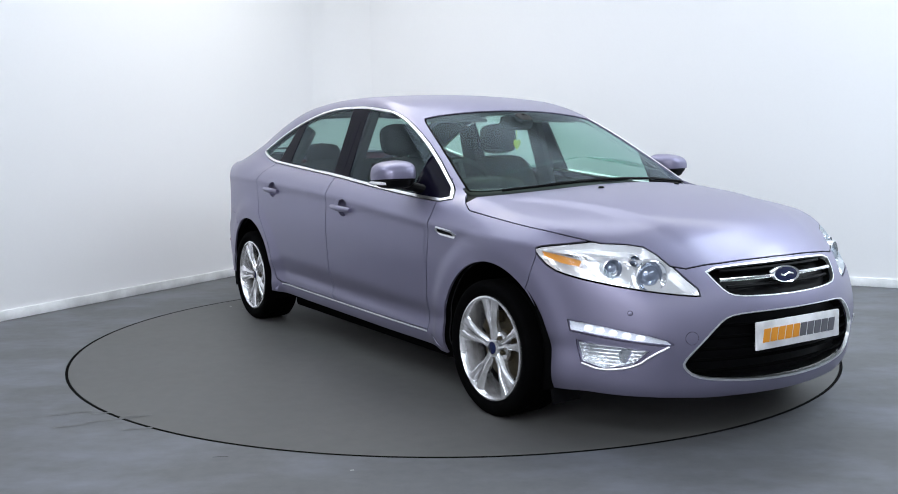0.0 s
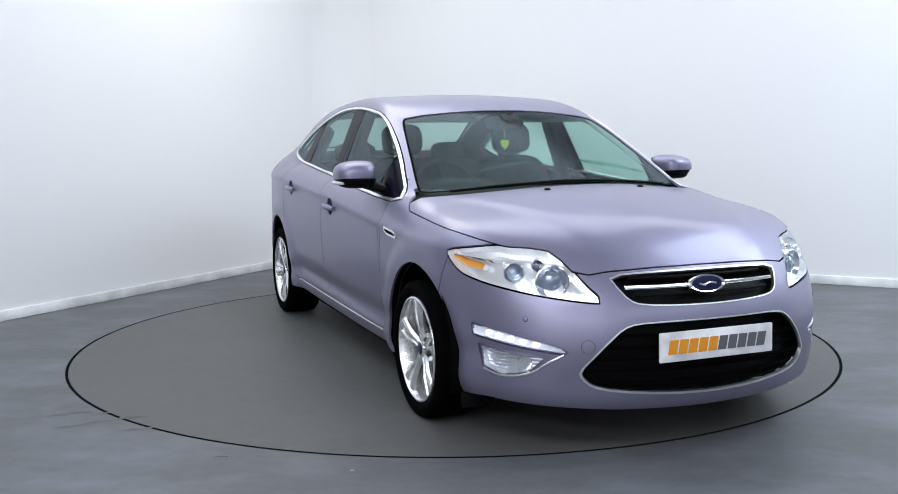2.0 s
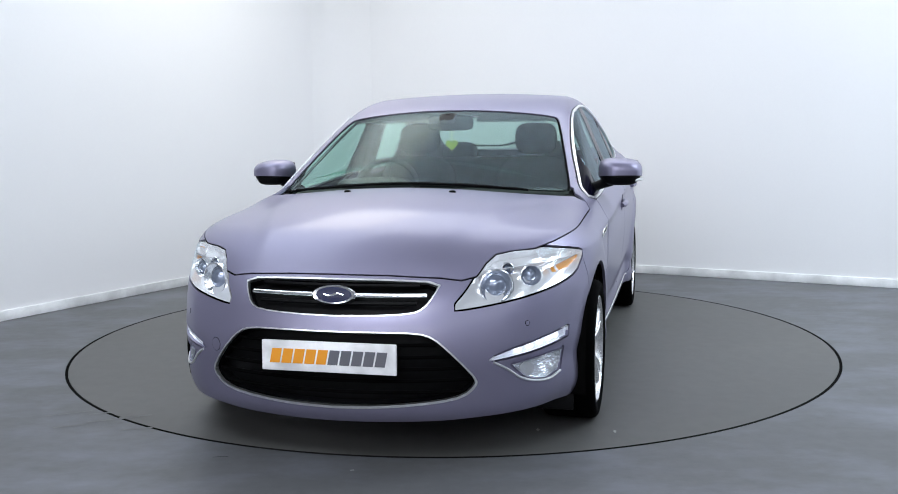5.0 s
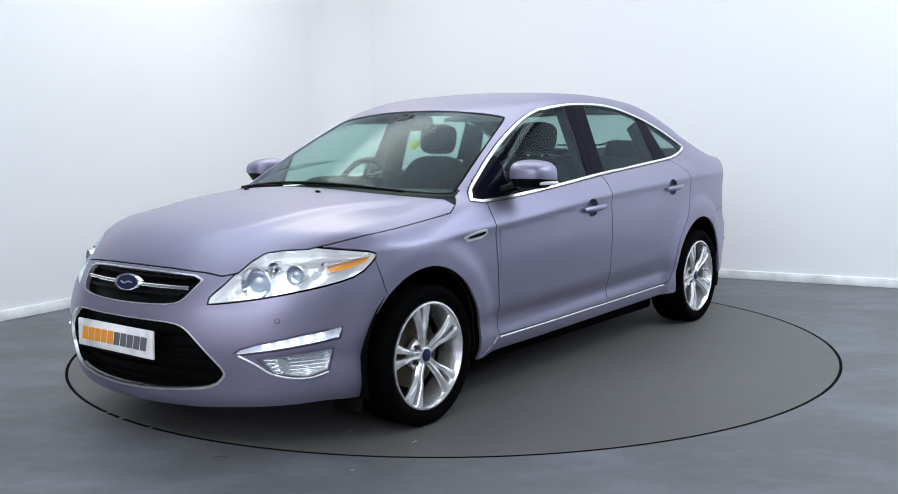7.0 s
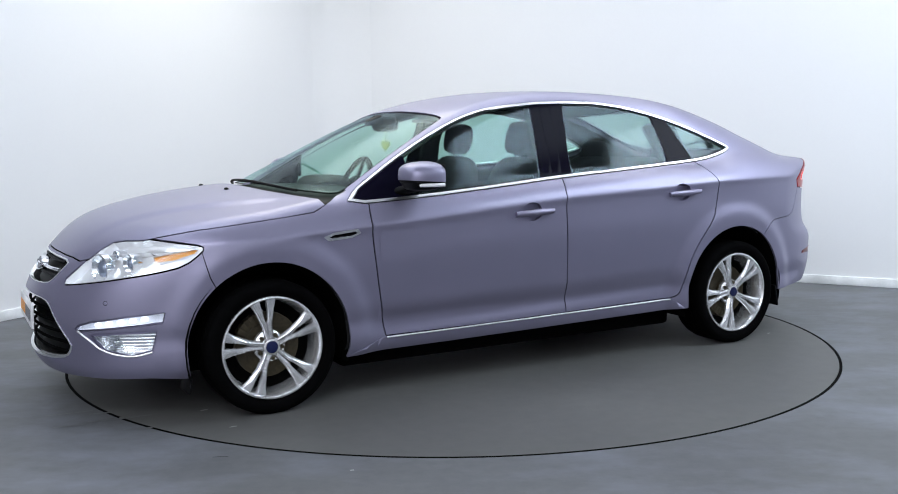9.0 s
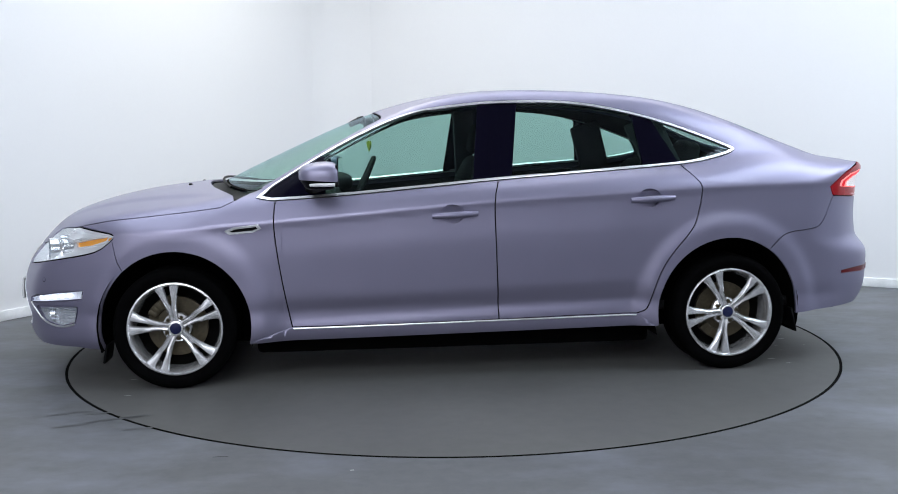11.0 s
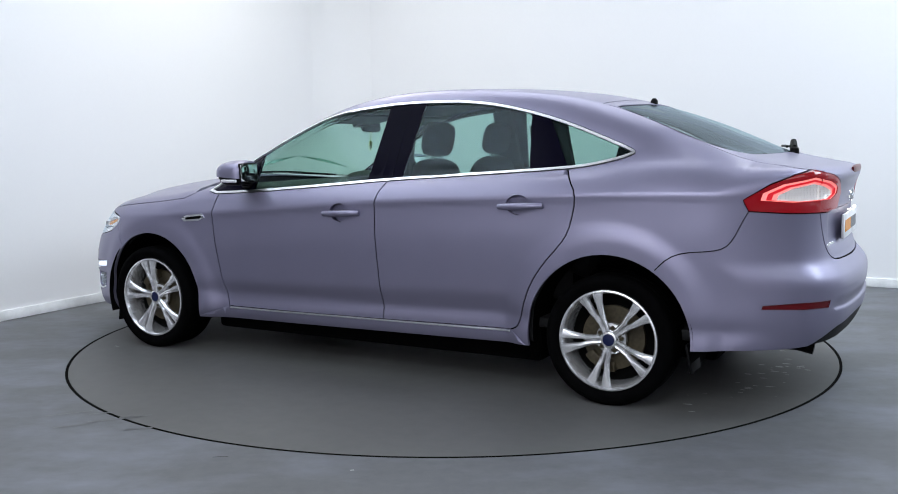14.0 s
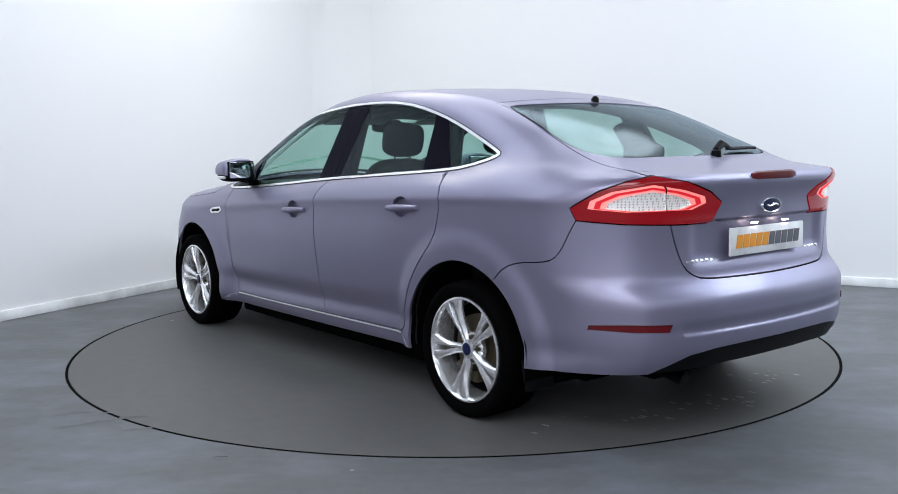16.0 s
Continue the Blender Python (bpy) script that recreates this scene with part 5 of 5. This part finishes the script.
def build_rear_details():
    p, n = skin_at(S5 - 0.0, 0.94)
    m = frame_at((p[0], -0.015, 0.94), (-1, 0, 0.05))
    oval = Matrix.Diagonal((1, 0.42, 1, 1))
    badge = part("badge", lathe(bmesh.new(), [(0.075, -0.012), (0.075, 0.005), (0.07, 0.009), (0.063, 0.007), (0.061, 0.004)], m @ oval, 36), CHROME, CAR, "oval chrome-rimmed dark badge")
    part("badge_face", lathe(bmesh.new(), [(0.063, 0.0), (0.063, 0.0075), (0.03, 0.0095)], m @ oval, 36), BADGEBLUE, badge)
    bm = tube(bmesh.new(), [m @ Vector((x, 0.004 * math.sin(x * 90), 0.0095)) for x in np.linspace(-0.038, 0.04, 16)], 0.004, 6)
    part("badge_mark", bm, CHROME, badge)
    m = frame_at((-2.338, 0, 0.802), (-1, 0, 0.02))
    plate = part("number_plate", box(bmesh.new(), 0.525, 0.114, 0.012, m, 0.004), PLATE, CAR, "white dealer plate with orange and grey blocks")
    slanted_letters(plate, m @ pose(0, 0, 0.006), 0.455, 0.054)
    for y in (-0.11, 0.11):
        part("plate_lamp", box(bmesh.new(), 0.012, 0.036, 0.007, pose(-2.348, y, 0.874), 0.002), PLATELIT, CAR, "lit number plate lamp")
    # high brake lamp under the spoiler lip
    pts = []
    for y in np.linspace(-0.155, 0.155, 12):
        p, n = skin_at(S5 - abs(float(y)), 1.066)
        pts.append((p[0] - 0.001, float(y), 1.066))
    part("high_brake_lamp", tube(bmesh.new(), pts, [0.006] + [0.010] * 10 + [0.006], 8, 1.9), DARKRED, CAR, "dark red high brake lamp")
    # model name and trim name as plain bars
    for y0, step_, n_, z in ((0.485, 0.027, 6, 0.738), (-0.33, 0.024, 5, 0.738)):
        for k in range(n_):
            y = y0 - k * step_ - 0.01
            p, n = skin_at(S5 - abs(y) if abs(y) < YC else float(wall_s(-2.26, abs(y))), z)
            m = frame_at((p[0], math.copysign(p[1], y), z), (n[0], math.copysign(n[1], y), n[2]))
            part("name_bar", box(bmesh.new(), 0.018, 0.013, 0.004, m, 0.002), SATIN, CAR)
    # rear wiper
    p, n = top_at(-2.075, 0.0)
    hub = part("rear_wiper", lathe(bmesh.new(), [(0.024, -0.01), (0.022, 0.022), (0.012, 0.03)], frame_at((p[0], 0.0, p[2]), (0, 0, 1), (1, 0, 0)), 16), BLACK, CAR, "black rear wiper")
    arm = [(p[0], 0.0, p[2] + 0.022)]
    for k in range(1, 8):
        x, y = -2.075 + 0.09 * k / 7, -0.36 * k / 7
        q, _ = top_at(x, abs(y))
        arm.append((x, y, q[2] + 0.016 + 0.034 * math.exp(-((k - 1.2) / 1.3) ** 2)))
    part("wiper_arm", tube(bmesh.new(), arm, [0.017, 0.016, 0.011, 0.008, 0.007, 0.006, 0.006, 0.006], 8), BLACK, hub)
    blade = []
    for k in range(9):
        y = -0.16 - 0.34 * k / 8
        x = -2.015 + 0.08 * k / 8
        q, _ = top_at(x, abs(y))
        blade.append((x, y, q[2] + 0.012))
    part("wiper_blade", tube(bmesh.new(), blade, 0.007, 6), BLACK, hub)
    p, n = top_at(-1.363, 0.0)
    part("aerial_base", lathe(bmesh.new(), [(0.020, -0.004), (0.019, 0.014), (0.010, 0.026), (0.003, 0.028)], frame_at((p[0], 0, p[2]), (0, 0, 1), (1, 0, 0)), 16), BLACK, CAR)


def rounded(bm, m, sx, sy, sz, p=3.0, seg=24, rings=14):
    """A soft box: a superellipsoid of the given full sizes."""
    def pw(v, e):
        return math.copysign(abs(v) ** e, v)
    rows = []
    for i in range(rings + 1):
        la = -math.pi / 2 + math.pi * i / rings
        rows.append([bm.verts.new(m @ Vector((sx / 2 * pw(math.cos(la), 2 / p) * pw(math.cos(lo), 2 / p), sy / 2 * pw(math.cos(la), 2 / p) * pw(math.sin(lo), 2 / p), sz / 2 * pw(math.sin(la), 2 / p)))) for lo in
                     [2 * math.pi * k / seg for k in range(seg)]])
    for a, b in zip(rows, rows[1:]):
        for i in range(seg):
            j = (i + 1) % seg
            bm.faces.new((a[i], a[j], b[j], b[i]))
    bmesh.ops.remove_doubles(bm, verts=bm.verts, dist=1e-5)
    return bm


def build_side_details():
    for s in (-1, 1):
        # door mirrors
        m = pose(0.672, s * 0.945, 1.050, 0, 0, s * 9)
        bm = rounded(bmesh.new(), m @ pose(0.02, 0, 0), 0.20, 0.225, 0.150, 3.6, 36, 20)
        for v in bm.verts:
            q = m.inverted() @ v.co
            q.x = max(q.x, -0.055)
            t = (q.x + 0.055) / 0.175
            q.z *= 1.0 - 0.22 * t * t
            q.z -= 0.012 * max(0.0, s * q.y) / 0.11 if q.z > 0 else 0.0
            q.y *= 1.0 - 0.30 * t * t
            q.z = max(q.z, -0.024 + 0.012 * t)
            v.co = m @ q
        house = part("door_mirror", bm, PAINT, CAR, "body-coloured door mirror with indicator strip")
        bm = rounded(bmesh.new(), m @ pose(0.018, -s * 0.004, -0.022), 0.185, 0.212, 0.085, 3.4, 32, 16)
        for v in bm.verts:
            q = m.inverted() @ v.co
            q.x = max(q.x, -0.052)
            t = (q.x + 0.055) / 0.175
            q.y *= 1.0 - 0.30 * t * t
            if q.z < -0.03:
                q.x, q.y = 0.02 + (q.x - 0.02) * 0.86, q.y * 0.9
            v.co = m @ q
        tube(bm, [m @ Vector((0.0, -s * 0.05, -0.045)), m @ Vector((0.035, -s * 0.13, -0.068)), m @ Vector((0.07, -s * 0.20, -0.085))], [0.036, 0.033, 0.036], 14, 0.7)
        part("mirror_base", bm, BLACK, house, "black lower mirror housing and arm")
        part("mirror_glass", box(bmesh.new(), 0.006, 0.165, 0.092, m @ pose(-0.058, 0, 0.006), 0.002), MIRROR, house, "silvered mirror glass")
        part("mirror_bezel", box(bmesh.new(), 0.012, 0.185, 0.108, m @ pose(-0.053, 0, 0.004), 0.005), BLACK, house)
        pts = [m @ Vector((-0.04 + 0.125 * math.cos(a), s * 0.106 * math.sin(a) ** 0.6, -0.036)) for a in np.linspace(0.45, 1.57, 12)]
        part("mirror_indicator", tube(bmesh.new(), pts, 0.0085, 8), PLATE, house, "white indicator strip")
        # door handles
        for hx, hz in ((0.022, 0.843), (-1.0, 0.905)):
            pts, rad = [], []
            for k in range(13):
                f = k / 12
                x = hx + 0.115 - 0.23 * f
                q = shoot([(x, 0.2, hz + 0.006 * f)], [(0, 1.0, 0)], 1.0)[0]
                pts.append((x, s * (q[1] + 0.022 * math.sin(math.pi * min(max(f, 0.06), 0.94)) ** 0.5 - 0.002), hz + 0.010 * f))
                rad.append(0.0185 * (0.55 + 0.45 * math.sin(math.pi * min(max(f, 0.04), 0.96)) ** 0.4))
            part("door_handle", tube(bmesh.new(), pts, rad, 12, 0.9), PAINT, CAR, "body-coloured door handle")


def build_cabin():
    # dashboard, floor, seats, wheel
    bm = bmesh.new()
    box(bm, 0.52, 1.40, 0.30, pose(0.86, 0, 0.82), 0.07, 4)
    rounded(bm, pose(0.66, -0.37, 0.965), 0.26, 0.42, 0.12, 3.0)
    part("dashboard", bm, TRIM, CAR, "dark grey soft plastic dashboard")
    part("cabin_floor", box(bmesh.new(), 2.9, 1.5, 0.05, pose(-0.5, 0, 0.33), 0.01), TRIM, CAR)
    part("centre_console", box(bmesh.new(), 1.1, 0.24, 0.30, pose(0.2, 0, 0.50), 0.04, 3), TRIM, CAR)
    part("parcel_shelf", box(bmesh.new(), 0.62, 1.30, 0.03, pose(-1.60, 0, 1.00), 0.008), TRIM, CAR)
    for y in (-0.37, 0.37):
        seat = part("front_seat", rounded(bmesh.new(), pose(0.14, y, 0.50, 0, -6, 0), 0.52, 0.50, 0.20, 4), FABRIC, CAR, "charcoal cloth front seat")
        bm = rounded(bmesh.new(), pose(-0.16, y, 0.80, 0, -18, 0), 0.17, 0.50, 0.66, 3.6)
        part("backrest", bm, FABRIC, seat)
        part("headrest", rounded(bmesh.new(), pose(-0.26, y, 1.225, 0, -12, 0), 0.11, 0.255, 0.19, 3.4), FABRIC, seat)
        for k in (-0.05, 0.05):
            part("headrest_post", tube(bmesh.new(), [(-0.24, y + k, 1.08), (-0.255, y + k, 1.17)], 0.007, 8), SATIN, seat)
    bench = part("rear_seat", rounded(bmesh.new(), pose(-0.90, 0, 0.52, 0, -4, 0), 0.52, 1.28, 0.20, 6), FABRIC, CAR, "charcoal cloth rear bench seat")
    part("backrest", rounded(bmesh.new(), pose(-1.24, 0, 0.80, 0, -20, 0), 0.17, 1.28, 0.60, 6), FABRIC, bench)
    for y in (-0.37, 0.37):
        part("headrest", rounded(bmesh.new(), pose(-1.36, y, 1.125, 0, -14, 0), 0.11, 0.26, 0.155, 3.4), FABRIC, bench)
    m = pose(0.47, -0.37, 0.945, 0, 66, 0)
    bm = bmesh.new()
    n = 40
    prof = [(0.182 + 0.016 * math.cos(a), 0.016 * math.sin(a)) for a in np.linspace(0, 2 * math.pi, 12, endpoint=False)]
    lathe(bm, prof, m, n, True)
    wheel = part("steering_wheel", bm, TRIM, CAR, "dark leather steering wheel")
    bm = rounded(bmesh.new(), m, 0.14, 0.17, 0.05, 3)
    for a in (90, -90, 180):
        box(bm, 0.13, 0.03, 0.015, m @ pose(0, 0, 0, 0, 0, a) @ pose(0.11, 0, 0), 0.004)
    part("wheel_spokes", bm, TRIM, wheel)
    # rear-view mirror with hanging tag
    mir = part("interior_mirror", rounded(bmesh.new(), pose(0.43, -0.0, 1.315, 0, 8, 8), 0.035, 0.255, 0.085, 4), TRIM, CAR, "dark interior mirror")
    part("mirror_stalk", tube(bmesh.new(), [(0.43, 0, 1.33), (0.50, 0, 1.345)], 0.02, 10), TRIM, mir)
    part("sensor_box", rounded(bmesh.new(), pose(0.50, 0.0, 1.335, 0, 25, 0), 0.10, 0.09, 0.035, 4), TRIM, mir)
    bm = bmesh.new()
    heart = []
    for k in range(28):
        a = 2 * math.pi * k / 28
        heart.append((0.0021 * 16 * math.sin(a) ** 3, 0.0021 * (13 * math.cos(a) - 5 * math.cos(2 * a) - 2 * math.cos(3 * a) - math.cos(4 * a))))
    m = pose(0.43, 0.005, 1.195, 0, 0, 20)
    fr, bk = [[bm.verts.new(m @ Vector((d, p[0], p[1]))) for p in heart] for d in (0.003, -0.003)]
    bm.faces.new(fr)
    bm.faces.new(bk)
    for k in range(28):
        bm.faces.new((fr[k], fr[(k + 1) % 28], bk[(k + 1) % 28], bk[k]))
    part("hanging_tag", bm, YELLOW, mir, "yellow-green heart-shaped hanging card")
    part("tag_string", tube(bmesh.new(), [(0.43, 0.005, 1.22), (0.43, 0.002, 1.30)], 0.0018, 6), YELLOW, mir)
    for s in (-1, 1):
        part("sun_visor", box(bmesh.new(), 0.16, 0.42, 0.018, pose(0.24, s * 0.33, 1.345, 0, 14, 0), 0.006), LINER, CAR)
        part("b_pillar_lining", box(bmesh.new(), 0.13, 0.05, 0.75, pose(-0.22, s * 0.715, 1.05, s * 20, 4, 0), 0.015), TRIM, CAR)
        part("c_pillar_lining", box(bmesh.new(), 0.20, 0.04, 0.34, pose(-1.07, s * 0.69, 1.17, s * 22, 20, 0), 0.015), TRIM, CAR)


build_front_details()
build_rear_details()
build_side_details()
build_cabin()

# ---------------------------------------------------------------- what moves
CAR_OFFSET = Vector((-0.0686, -0.1228, 0))
TURNS = [(0.0, -57.1), (0.5, -57.4), (1.0, -59.4), (1.5, -62.77), (2.0, -68.05), (2.5, -73.9), (3.0, -80.1), (3.5, -85.95), (4.0, -92.0), (4.5, -97.9), (5.0, -103.8), (5.5, -109.7), (6.0, -115.6),
         (6.5, -121.6), (7.0, -127.6), (7.5, -133.4), (8.0, -139.3), (8.5, -145.0), (9.0, -150.9), (9.5, -156.7), (10.0, -162.5), (10.5, -168.4), (11.0, -174.05), (11.5, -179.82), (12.0, -185.66),
         (12.5, -191.27), (13.0, -197.1), (13.5, -202.69), (14.0, -208.52), (14.5, -214.17), (15.0, -219.94), (15.5, -225.6), (16.0, -231.45)]


def motions():
    car_rows, table_rows = [], []
    for t, a in TURNS:
        turn = Matrix.Rotation(radians(a), 4, "Z")
        car_rows.append((t, turn @ Matrix.Translation(-CAR_OFFSET)))
        table_rows.append((t, turn))
    walk(CAR, car_rows)
    walk(TURNTABLE, table_rows)


motions()
